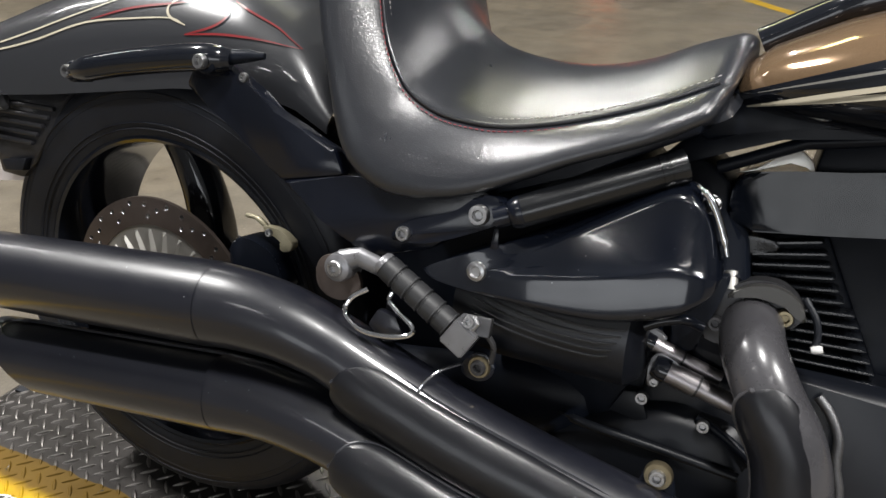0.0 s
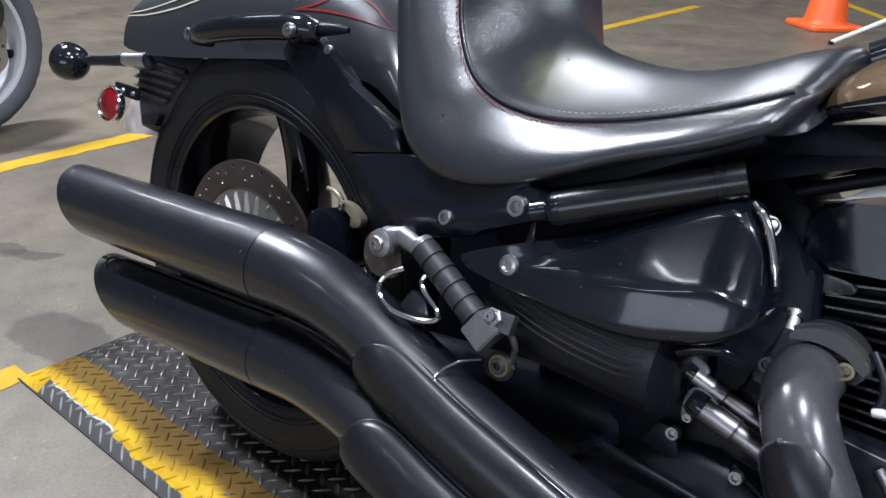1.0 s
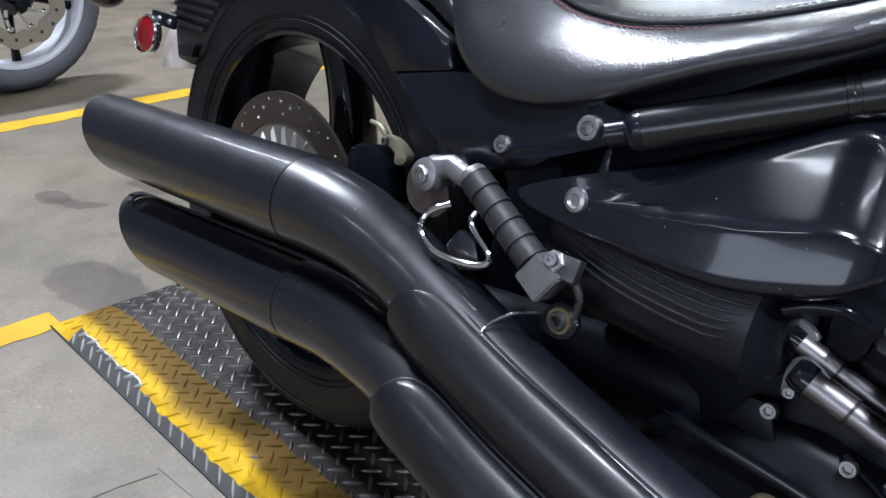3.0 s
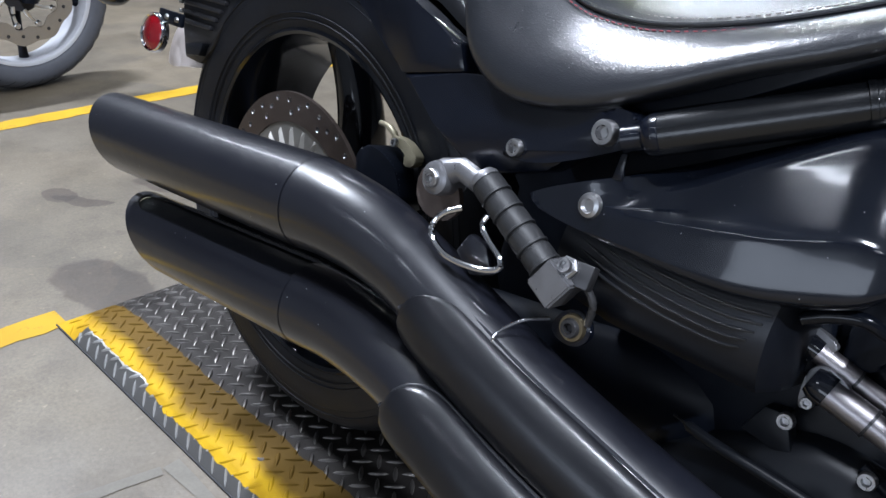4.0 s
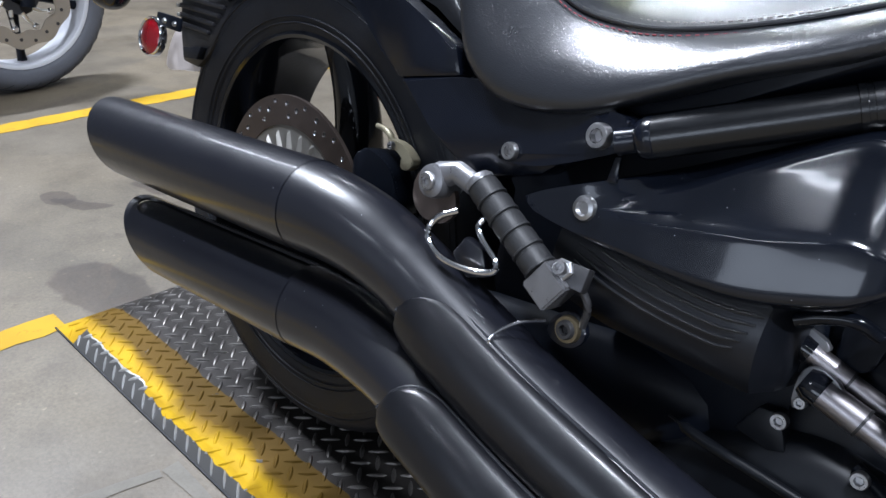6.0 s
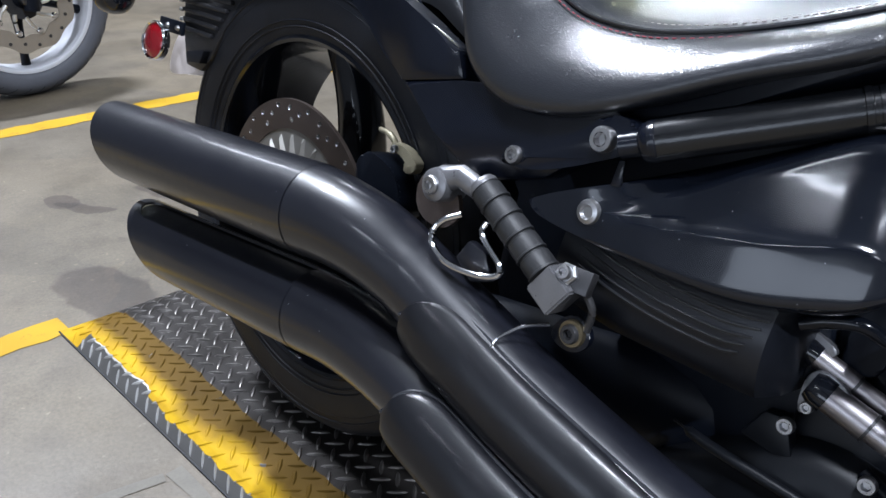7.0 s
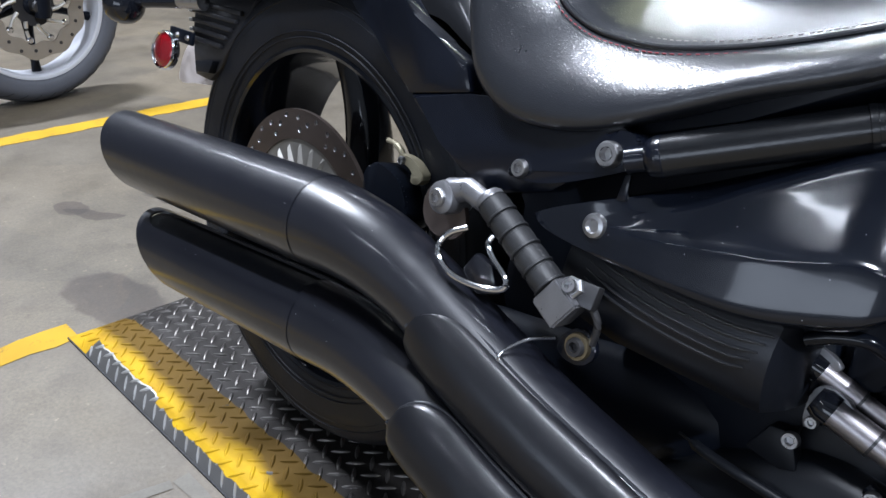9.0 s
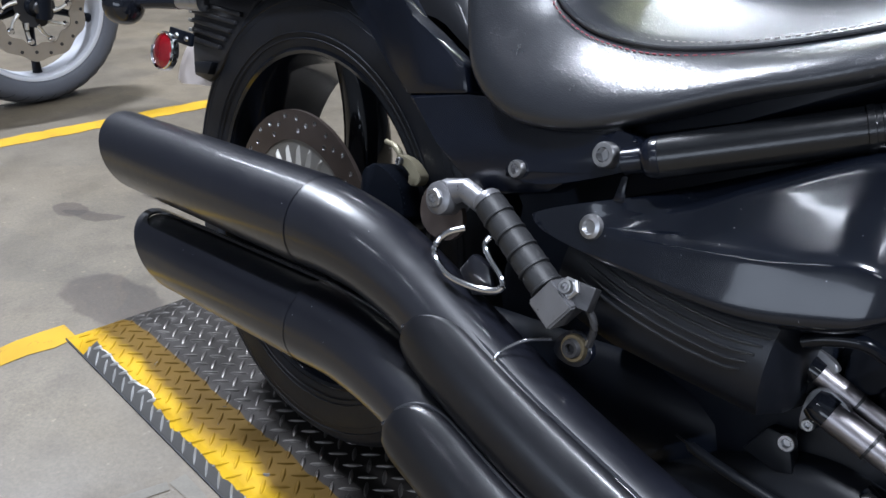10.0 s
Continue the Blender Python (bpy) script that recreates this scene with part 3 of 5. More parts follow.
def tread_platform():
    """A low platform of tread plate: its long side and its rear end are bent down to the floor."""
    top = new("ramp_platform")
    x1, y1 = 2.9, 1.05
    # section across: steep skirt, bend, flat top, far skirt
    sec = [(-0.0105, 0.0015), (0.004, 0.0125), (0.012, 0.0180), (0.019, 0.0208), (0.030, PLATE_H), (0.5, PLATE_H), (y1 - 0.03, PLATE_H), (y1, 0.004)]
    run = [0.0]
    for (ya, za), (yb, zb) in zip(sec, sec[1:]):
        run.append(run[-1] + math.hypot(yb - ya, zb - za))

    def rear(y):
        return 0.412 + 0.045 * (y + 0.010)

    def at(x, s, lift=0.0):
        """The place over the plate at x, s along the bent section, lifted off it."""
        y, z = float(np.interp(s, run, [p[0] for p in sec])), float(np.interp(s, run, [p[1] for p in sec]))
        k = min(len(run) - 2, max(0, int(np.searchsorted(run, s)) - 1))
        dy, dz = sec[k + 1][0] - sec[k][0], sec[k + 1][1] - sec[k][1]
        n = math.hypot(dy, dz)
        up = min(1.0, max(0.0, (x - rear(y)) / 0.085))
        up = up * (2 - up) if up < 1 else 1.0
        return (x, y - lift * dz / n, 0.0015 + (z - 0.0015) * up + lift * dy / n)

    bm = bmesh.new()
    rows = []
    fine = sorted(set(run + list(np.linspace(0, 0.12, 14))))
    for dx in (0.0, 0.01, 0.02, 0.03, 0.045, 0.06, 0.075, 0.085, 0.1, 0.14, 0.3, 0.6, 1.0, 1.8, 2.45):
        row = [at(rear(float(np.interp(s, run, [p[0] for p in sec]))) + dx, s) for s in fine]
        rows.append(row + [(x, y, max(0.0002, z - 0.0035)) for x, y, z in row[::-1]])
    skin(bm, rows, True, True, True)
    part("plate", bm, TREAD, top, "dark steel tread plate with a chipped yellow border", sharp=25)
    # raised lozenges, two ways, staggered, rounded over their length
    p, lz = 0.0311, bmesh.new()

    def lozenge(cx, cs, ang):
        L, W, H = 0.0153, (0.0038 if cs > 0.026 else 0.0022), 0.0023
        c, s = math.cos(ang), math.sin(ang)
        y = float(np.interp(cs, run, [q[0] for q in sec]))
        if cx - 0.012 < rear(y) or cs < 0.008 or cs > run[-1] - 0.02:
            return
        base, ridge = [], []
        for f in (-1.0, -0.6, 0.0, 0.6, 1.0):
            w = W * (1 - f * f) ** 0.8
            h = H * (1 - f * f) ** 0.6
            for side in ((-1, 1) if abs(f) < 1 else (0,)):
                base.append((f, side, lz.verts.new(at(cx + f * L * c - side * w * s, cs + f * L * s + side * w * c, -0.0005))))
            if abs(f) < 1:
                ridge.append([lz.verts.new(at(cx + f * L * c - q * w * 0.35 * s, cs + f * L * s + q * w * 0.35 * c, h)) for q in (-1, 1)])
        tip0, tip1 = base[0][2], base[-1][2]
        low = [b[2] for b in base if b[1] == -1]
        high = [b[2] for b in base if b[1] == 1]
        for i in range(2):
            lz.faces.new((low[i], low[i + 1], ridge[i + 1][0], ridge[i][0]))
            lz.faces.new((ridge[i][0], ridge[i + 1][0], ridge[i + 1][1], ridge[i][1]))
            lz.faces.new((ridge[i][1], ridge[i + 1][1], high[i + 1], high[i]))
        for tip, i in ((tip0, 0), (tip1, 2)):
            lz.faces.new((tip, low[i], ridge[i][0]))
            lz.faces.new((tip, ridge[i][0], ridge[i][1]))
            lz.faces.new((tip, ridge[i][1], high[i]))
    first = 1.0437 - 21 * p
    bend = run[4] - 0.030
    for i in range(int(2.3 / p)):
        for j in range(-1, int(1.05 / p)):
            x, s = first + i * p, 0.0262 + bend + j * p
            lozenge(x, s, radians(-45))
            lozenge(x + p / 2, s + p / 2, radians(45))
    pat = part("tread_pattern", lz, TREADTOP, top, "raised lozenges of the tread plate", sharp=20)
    tagged(pat, kind="stuff")
    # black strip added to draw the shadow line below the skirt
    part("under_plate_strip", box(0.414, 2.9, -0.0130, -0.0108, 0.0, 0.0035), RUBBER, top, "black strip standing in for the gap shadow under the edge")
    part("under_plate_strip", box(0.45, 2.85, 0.2, 0.24, 0.0, 0.0185), RUBBER, top, "black rubber strip under the plate")
    tagged(top, "low dark tread-plate platform with worn yellow border on concrete", "platform")
    return top


tread_platform()

# ---- the motorcycle ----
# local axes: x ahead, y to its left, z up along its lean; the origin is the middle of the rear brake disc
BX, BN, BZ, BC = Vector((0.99982, -0.01841, 0.00468)), Vector((0.0190, 0.96898, -0.24642)), Vector((0.0, 0.24647, 0.96915)), Vector((0.9055, 0.1339, 0.3395))
BIKE = Matrix(((BX.x, BN.x, BZ.x, BC.x), (BX.y, BN.y, BZ.y, BC.y), (BX.z, BN.z, BZ.z, BC.z), (0, 0, 0, 1)))
FOOT = Vector((0.0, 0.08, -0.30))
OFF = -FOOT
MID = 0.085
OUT = (0, -1, 0)
bike = new("motorcycle")
bike.matrix_world = BIKE @ Matrix.Translation(FOOT)
tagged(bike, "black cruiser motorcycle leaning on its stand on the tread-plate platform", "motorcycle")


def bp(name, bm, mat, label="", **kw):
    return part(name, bm, mat, bike, label, at=OFF, **kw)


def bolt(at, r, direction=OUT, mat=None, parent=None, height=None):
    return socket_bolt("bolt", at, direction, r, parent or bike, mat, height, OFF if parent is None else None)


# rear wheel
def rear_wheel():
    cy = 0.088
    slim = 0.848
    tilt = Matrix.Rotation(0.125, 4, "X")

    def wp(name, bm, mat, label="", **kw):
        bm.transform(tilt)
        return bp(name, bm, mat, label, **kw)

    def sub(name, bm, mat, parent, label="", **kw):
        bm.transform(tilt)
        return part(name, bm, mat, parent, label, **kw)

    prof = [(0.206, -0.076), (0.214, -0.084), (0.235, -0.089), (0.258, -0.090), (0.274, -0.086), (0.284, -0.076), (0.290, -0.060), (0.294, -0.035), (0.2955, 0.0)]
    prof = prof + [(r, -h) for r, h in prof[-2::-1]]
    sm = [(v.x, v.y * slim) for v in catmull([(r, h, 0) for r, h in prof], 3)]
    tyre = wp("tyre", lathe(sm, 96, "Y", (0, cy, 0)), RUBBER, "black rubber tyre")
    # moulded lines on the sidewall
    for r in (0.222, 0.229, 0.258, 0.266):
        sub("sidewall_rib", lathe([(r - 0.0012, -0.0888 * slim), (r, -0.0904 * slim), (r + 0.0012, -0.0893 * slim)], 96, "Y", (0, cy, 0)), RUBBER, tyre)
    rim_prof = [(0.212, -0.079), (0.2135, -0.083), (0.209, -0.0855), (0.205, -0.083), (0.202, -0.074), (0.200, -0.062), (0.196, -0.035), (0.194, 0.0), (0.196, 0.035), (0.200, 0.062), (0.205, 0.083), (0.209, 0.0855), (0.2135, 0.083), (0.212, 0.079)]
    rim = wp("rim", lathe([(r, h * slim) for r, h in rim_prof], 96, "Y", (0, cy, 0)), PAINT, "black painted rim")
    hub = wp("hub", lathe([(0.0, -0.075), (0.03, -0.075), (0.036, -0.06), (0.05, -0.055), (0.055, 0.05), (0.036, 0.06), (0, 0.06)], 40, "Y", (0, cy, 0)), SATIN)
    for k in range(5):
        a0 = radians(101 + 72 * k)
        rings = []
        for f in np.linspace(0, 1, 12):
            r = 0.045 + f * (0.198 - 0.045)
            a = a0 - (1 - f) * 0.36
            w = 0.027 - 0.003 * f
            d = 0.030 - 0.010 * f
            c, s = math.cos(a), math.sin(a)
            ring = []
            for q in range(14):
                t = 2 * math.pi * q / 14
                u, v = math.cos(t), math.sin(t)
                u, v = math.copysign(abs(u) ** 0.6, u) * w, math.copysign(abs(v) ** 0.6, v) * d
                ring.append((r * c - u * s, cy + 0.005 + v, r * s + u * c))
            rings.append(ring)
        bm = bmesh.new()
        skin(bm, rings, True, True, True)
        wp("spoke", bm, PAINT)
    # brake disc with drilled holes
    bm = bmesh.new()
    edges = []

    def loop(pts):
        vs = [bm.verts.new((x, -0.0025, z)) for x, z in pts]
        for i in range(len(vs)):
            edges.append(bm.edges.new((vs[i], vs[(i + 1) % len(vs)])))
    loop([(0.141 * math.cos(2 * math.pi * i / 96), 0.141 * math.sin(2 * math.pi * i / 96)) for i in range(96)])
    loop([(0.106 * math.cos(2 * math.pi * i / 72), 0.106 * math.sin(2 * math.pi * i / 72)) for i in range(72)])
    for k in range(14):
        for r, da in ((0.134, 0), (0.126, 7), (0.117, 14), (0.1315, 15.5)):
            a = radians(k * 360 / 14 + da + 4)
            x, z = r * math.cos(a), r * math.sin(a)
            loop([(x + 0.0027 * math.cos(2 * math.pi * i / 8), z + 0.0027 * math.sin(2 * math.pi * i / 8)) for i in range(8)])
    bmesh.ops.triangle_fill(bm, edges=edges, use_beauty=True, use_dissolve=False)
    ret = bmesh.ops.extrude_face_region(bm, geom=list(bm.faces))
    bmesh.ops.translate(bm, verts=[v for v in ret["geom"] if isinstance(v, bmesh.types.BMVert)], vec=(0, 0.005, 0))
    disc = wp("brake_disc", bm, ROTOR, "drilled brake disc browned by heat", sharp=30)
    ch = bmesh.new()
    for k in range(14):
        for r, da in ((0.134, 0), (0.126, 7), (0.117, 14), (0.1315, 15.5)):
            a = radians(k * 360 / 14 + da + 4)
            x, z = r * math.cos(a), r * math.sin(a)
            rings = [[(x + q * math.cos(2 * math.pi * i / 10), yy, z + q * math.sin(2 * math.pi * i / 10)) for i in range(10)] for q, yy in ((0.0033, -0.00275), (0.0025, -0.0015), (0.0025, 0.0025))]
            skin(ch, rings)
    tagged(sub("hole_edges", ch, STEEL, disc, "bright worn edges of the drilled holes"), kind="stuff")
    carrier = lathe([(0.0, 0.006), (0.04, 0.004), (0.06, 0.002), (0.098, 0.0), (0.107, -0.001), (0.107, 0.004), (0.06, 0.012), (0, 0.02)], 72, "Y")
    carrier_ob = sub("disc_carrier", carrier, CASTGREY, disc, "cast aluminium disc carrier with radial vanes")
    for k in range(26):
        a = 2 * math.pi * k / 26
        bm = bmesh.new()
        c, s = math.cos(a), math.sin(a)

        def at(r, h, w):
            return bm.verts.new((r * c - w * s, h, r * s + w * c))
        v = [at(0.042, 0.004, -0.004), at(0.042, 0.004, 0.004), at(0.100, 0.0, 0.0022), at(0.100, 0.0, -0.0022), at(0.046, -0.007, 0.0), at(0.094, -0.0035, 0.0)]
        for f in ((0, 1, 4), (1, 2, 5, 4), (2, 3, 5), (3, 0, 4, 5)):
            bm.faces.new([v[i] for i in f])
        sub("vane", bm, CASTGREY, disc, sharp=20)
    sub("axle_nut", lathe([(0, -0.03), (0.012, -0.03), (0.014, -0.026), (0.014, 0), (0.03, 0.0), (0.032, 0.006)], 6, "Y"), STEEL, disc)


rear_wheel()

# brake caliper and its bracket, ahead of the disc
cal = bp("brake_caliper", prism(smooth_outline([(0.118, 0.080), (0.124, 0.112), (0.150, 0.114), (0.178, 0.100), (0.190, 0.070), (0.160, 0.050)]), -0.020, 0.024, 0.004), SATIN, "black brake caliper")
part("caliper_bracket", prism(smooth_outline([(0.160, 0.133), (0.180, 0.1325), (0.197, 0.1235), (0.201, 0.1165), (0.192, 0.108), (0.183, 0.1114), (0.185, 0.1172), (0.1755, 0.1234), (0.1627, 0.1253)]), -0.016, -0.004, 0.002), BRACKET, cal, "yellowed cast bracket")
part("bracket_arm", tube(catmull([(0.128, -0.004, 0.139), (0.145, -0.008, 0.139), (0.158, -0.010, 0.134), (0.166, -0.010, 0.126)], 6), [0.0028] * 7 + [0.0036] * 6 + [0.003] * 6, 12), BRACKET, cal, "bare cast arm")
socket_bolt("bracket_bolt", (0.172, -0.020, 0.1285), OUT, 0.0045, cal, STEEL)

# swing arm and rear frame
arm = bmesh.new()
skin(arm, tube_rings(catmull([(-0.06, -0.045, -0.012), (0.1, -0.045, -0.016), (0.3, -0.030, -0.010), (0.62, 0.045, 0.01)], 6), [0.020] * 6 + [0.022] * 7 + [0.024] * 6, 16, squash=1.9), True, True, True)
bp("swing_arm", arm, SATIN, "black swing arm")
arm = bmesh.new()
skin(arm, tube_rings(catmull([(-0.03, 0.200, 0.0), (0.1, 0.200, 0.012), (0.3, 0.19, 0.03), (0.55, 0.17, 0.03)], 6), [0.022] * 6 + [0.028] * 7 + [0.034] * 6, 16), True, True, True)
bp("swing_arm", arm, SATIN, "black swing arm")
rear_plate = bp("rear_frame_plate", prism([(0.226, 0.204), (0.300, 0.219), (0.42, 0.235), (0.455, 0.225), (0.43, 0.19), (0.40, 0.165), (0.345, 0.146), (0.315, 0.15), (0.275, 0.172)], -0.082, -0.055, 0.004), FRAME, "black rear frame plate")
bp("inner_fender", prism(smooth_outline([(0.25, 0.20), (0.30, 0.27), (0.55, 0.27), (0.60, 0.12), (0.58, -0.02), (0.46, -0.07), (0.36, -0.02), (0.31, 0.06), (0.325, 0.13)], 4), 0.004, 0.20, 0.008), SATIN, "black inner panel between wheel and engine")

# fender strut
strut = bp("fender_strut", prism([(0.103, 0.285), (0.135, 0.265), (0.167, 0.247), (0.200, 0.222), (0.226, 0.203), (0.300, 0.219), (0.288, 0.243), (0.250, 0.257), (0.215, 0.271), (0.190, 0.284), (0.172, 0.300), (0.150, 0.315), (0.115, 0.312)], -0.083, -0.062, 0.005), FRAME, "satin black fender strut")
bolt((0.177, -0.080, 0.300), 0.005)
# side bar on the fender
bar_path = catmull([(-0.060, -0.086, 0.281), (-0.030, -0.092, 0.288), (0.040, -0.096, 0.302), (0.120, -0.097, 0.314), (0.150, -0.094, 0.316), (0.165, -0.088, 0.316)], 8)
rad = [0.005 + 0.0085 * min(1, i / 9) - 0.004 * max(0, (i - 32) / 8) for i in range(len(bar_path))]
side_bar = bp("fender_rail", tube(bar_path, rad, 20, squash=1.05), PAINT, "gloss black rail along the fender")
for x, y, z in ((-0.060, -0.084, 0.283), (0.146, -0.106, 0.312)):
    part("boss", lathe([(0, 0.02), (0.012, 0.02), (0.012, -0.003), (0.010, -0.005), (0.008, -0.005)], 24, "Y", (x, y + 0.006, z)), SATIN, side_bar)
    socket_bolt("bolt", (x, y - 0.002, z), OUT, 0.0075, side_bar, STEEL)
part("end_stud", tube([(0.160, -0.086, 0.318), (0.185, -0.082, 0.322), (0.200, -0.08, 0.323)], [0.008, 0.006, 0.003], 12), SATIN, side_bar)

# rear fender
F_TOP = [(-0.375, 0.290), (-0.350, 0.312), (-0.30, 0.338), (-0.24, 0.362), (-0.16, 0.388), (-0.06, 0.408), (0.04, 0.414), (0.12, 0.402), (0.18, 0.372), (0.215, 0.338), (0.245, 0.288)]
F_LOW = [(-0.375, 0.276), (-0.350, 0.256), (-0.30, 0.238), (-0.25, 0.236), (-0.16, 0.246), (-0.05, 0.262), (0.04, 0.275), (0.12, 0.280), (0.20, 0.272), (0.245, 0.250)]


def fender_y(x, z):
    lo, hi = curve_value(F_LOW, x), curve_value(F_TOP, x)
    f = min(0.9999, max(0.0, (z - lo) / (hi - lo)))
    hw = 0.112 * min(1.0, 0.45 + (x + 0.375) / 0.12) * (1.0 + 0.02 * math.sin(f * 3))
    return MID - hw * (1 - f ** 2.6) ** (1 / 2.2)


def fender_normal(p):
    e = 0.003
    dx = (fender_y(p.x + e, p.z) - fender_y(p.x - e, p.z)) / (2 * e)
    dz = (fender_y(p.x, p.z + e) - fender_y(p.x, p.z - e)) / (2 * e)
    return Vector((dx, -1, dz)).normalized()


rows = []
for x in np.linspace(-0.375, 0.245, 48):
    lo, hi = curve_value(F_LOW, x), curve_value(F_TOP, x)
    half = []
    for f in (0, 0.1, 0.2, 0.3, 0.4, 0.5, 0.6, 0.7, 0.78, 0.85, 0.91, 0.955, 0.985, 0.9999):
        z = lo + (hi - lo) * f
        half.append((x, fender_y(x, z), z))
    rows.append(half + [(a, 2 * MID - b, c) for a, b, c in half[::-1]])
bm = bmesh.new()
skin(bm, rows, closed=False)
bmesh.ops.remove_doubles(bm, verts=bm.verts, dist=0.0004)
bmesh.ops.solidify(bm, geom=list(bm.faces), thickness=0.003)
fender = bp("rear_fender", bm, FENDER, "charcoal black rear fender with ivory and red pinstripe flames")


def flame(pts, w, mat):
    path = []
    for v in catmull([(x, 0, z) for x, z in pts], 8):
        path.append((v.x, fender_y(v.x, v.z), v.z))
    n = len(path)
    ws = [w * 0.55 * (0.25 + 0.75 * math.sin(math.pi * min(1, max(0.04, i / (n - 1))) ** 0.7)) for i in range(n)]
    part("pinstripe", ribbon(path, ws, fender_normal, 0.0042), mat, fender, "painted pinstripe")


flame([(-0.330, 0.283), (-0.275, 0.294), (-0.20, 0.318), (-0.12, 0.347), (-0.05, 0.370), (0.02, 0.378)], 0.0050, IVORY)
flame([(-0.325, 0.280), (-0.26, 0.290), (-0.19, 0.308), (-0.11, 0.335), (-0.03, 0.346), (0.025, 0.350), (0.048, 0.344)], 0.0050, IVORY)
flame([(0.048, 0.344), (0.022, 0.352), (0.016, 0.364), (0.035, 0.374), (0.07, 0.378)], 0.0055, IVORY)
flame([(-0.10, 0.340), (-0.04, 0.357), (0.02, 0.366), (0.06, 0.372)], 0.0060, STRIPERED)
flame([(0.05, 0.334), (0.085, 0.345), (0.10, 0.358), (0.095, 0.372)], 0.0055, STRIPERED)
flame([(0.05, 0.334), (0.10, 0.338), (0.15, 0.336), (0.195, 0.330)], 0.0050, STRIPERED)
flame([(0.10, 0.374), (0.13, 0.362), (0.165, 0.348), (0.195, 0.330)], 0.0050, STRIPERED)

# ribbed undertray at the fender's tail
tray = bp("tail_undertray", prism([(-0.300, 0.238), (-0.14, 0.250), (-0.175, 0.205), (-0.21, 0.150), (-0.235, 0.128), (-0.275, 0.130), (-0.290, 0.18)], -0.012, 0.17, 0.004), TRAYPLASTIC, "black plastic undertray with ribs")
for k in range(5):
    z = 0.226 - k * 0.012
    part("rib", box(-0.296 + 0.003 * k, -0.17 - 0.010 * k, -0.018, -0.011, z - 0.003, z + 0.003, 0.0015), TRAYPLASTIC, tray)
for k in range(4):
    part("clip_tab", box(-0.302 + 0.004 * k, -0.294 + 0.004 * k, -0.020, -0.012, 0.2225 - 0.012 * k, 0.2275 - 0.012 * k, 0.001), ALU, tray)
part("slot_block", prism([(-0.262, 0.150), (-0.215, 0.158), (-0.222, 0.140), (-0.255, 0.136)], -0.022, -0.010, 0.002), RUBBER, tray)
bp("plate_bracket", prism(smooth_outline([(-0.343, 0.110), (-0.336, 0.151), (-0.318, 0.168), (-0.290, 0.160), (-0.262, 0.135), (-0.250, 0.122), (-0.295, 0.114)], 4), 0.002, 0.006, 0.001), PALEPLASTIC, "pale plastic plate bracket")

# turn signal on its stalk
sig = bp("turn_signal", lathe([(0.0, 0.030), (0.011, 0.029), (0.020, 0.023), (0.026, 0.012), (0.028, 0.0), (0.028, -0.007), (0.024, -0.012), (0.011, -0.018), (0, -0.019)], 36, "X", (-0.384, -0.070, 0.201)), PAINT, "gloss black round turn signal")
part("stalk", tube([(-0.380, -0.068, 0.203), (-0.33, -0.052, 0.213), (-0.285, -0.040, 0.221)], [0.008, 0.0075, 0.0085], 14), PAINT, sig)
part("collar", tube([(-0.285, -0.040, 0.223), (-0.262, -0.033, 0.226), (-0.245, -0.028, 0.229)], [0.0095, 0.0105, 0.012], 16), STEEL, sig, "bare metal collar")
# red side reflector
ref = bp("side_reflector", turn_to(lathe([(0, 0.0052), (0.011, 0.0045), (0.019, 0.003), (0.0245, 0.0), (0.0245, -0.004)], 36, "Z"), (0.10, -1, 0.05), (-0.328, -0.034, 0.151)), RED, "round red reflector")
part("bezel", turn_to(lathe([(0.0238, 0.001), (0.0255, 0.003), (0.0272, 0.0005), (0.0272, -0.008), (0.0, -0.008)], 36, "Z"), (0.10, -1, 0.05), (-0.328, -0.034, 0.151)), CHROME, ref, "chrome bezel")
part("bracket", box(-0.325, -0.262, -0.030, -0.024, 0.168, 0.186, 0.002), SATIN, ref)
for x in (-0.300, -0.272):
    part("rivet", lathe([(0, -0.004), (0.003, -0.003), (0.004, 0)], 10, "Y", (x, -0.030, 0.177)), STEEL, ref)

# exhaust pipes
def muffler_tube(a, b, r, lean, tip, slot=None, seg=56, wall=0.0028):
    """A straight muffler from its slash-cut tip to its seam; slot: (centre, half width in radians, start) of a gap with a round end."""
    a, b = Vector(a), Vector(b)
    t = (b - a).normalized()
    side = t.cross(Vector((0, 0, 1))).normalized()
    up = side.cross(t).normalized()
    length = (b - a).length
    if slot:
        c, half, begin = slot
        dense = [begin + 0.022 * (1 - math.cos(math.pi / 2 * k / 9)) for k in range(10)]
    else:
        c, half, begin, dense = math.pi / 2, 0.0, 9.0, []
    stations = sorted(set([round(v, 5) for v in list(np.linspace(tip, length, 26)) + dense]))

    def strip(radius):
        rows = []
        for s in stations:
            h = 0.0
            if s > begin:
                k = min(1.0, (s - begin) / 0.022)
                h = half * math.sqrt(max(0.0, 1 - (1 - k) ** 2))
            fade = max(0.0, 1 - (s - tip) / (length * 0.55))
            row = []
            for i in range(seg + 1):
                ang = c + h + (2 * math.pi - 2 * h) * i / seg
                o = side * math.cos(ang) + up * math.sin(ang)
                row.append(a + t * (s + lean * math.sin(ang) * fade) + o * radius)
            rows.append(row)
        return rows
    outer, inner = strip(r), strip(r - wall)
    bm = bmesh.new()
    skin(bm, inner[::-1] + outer, closed=False)
    # the lips of the gap
    if slot:
        for e in (0, seg):
            skin(bm, [[row[e] for row in outer], [row[e] for row in inner]], closed=False)
    bmesh.ops.remove_doubles(bm, verts=bm.verts, dist=0.00006)
    return bm


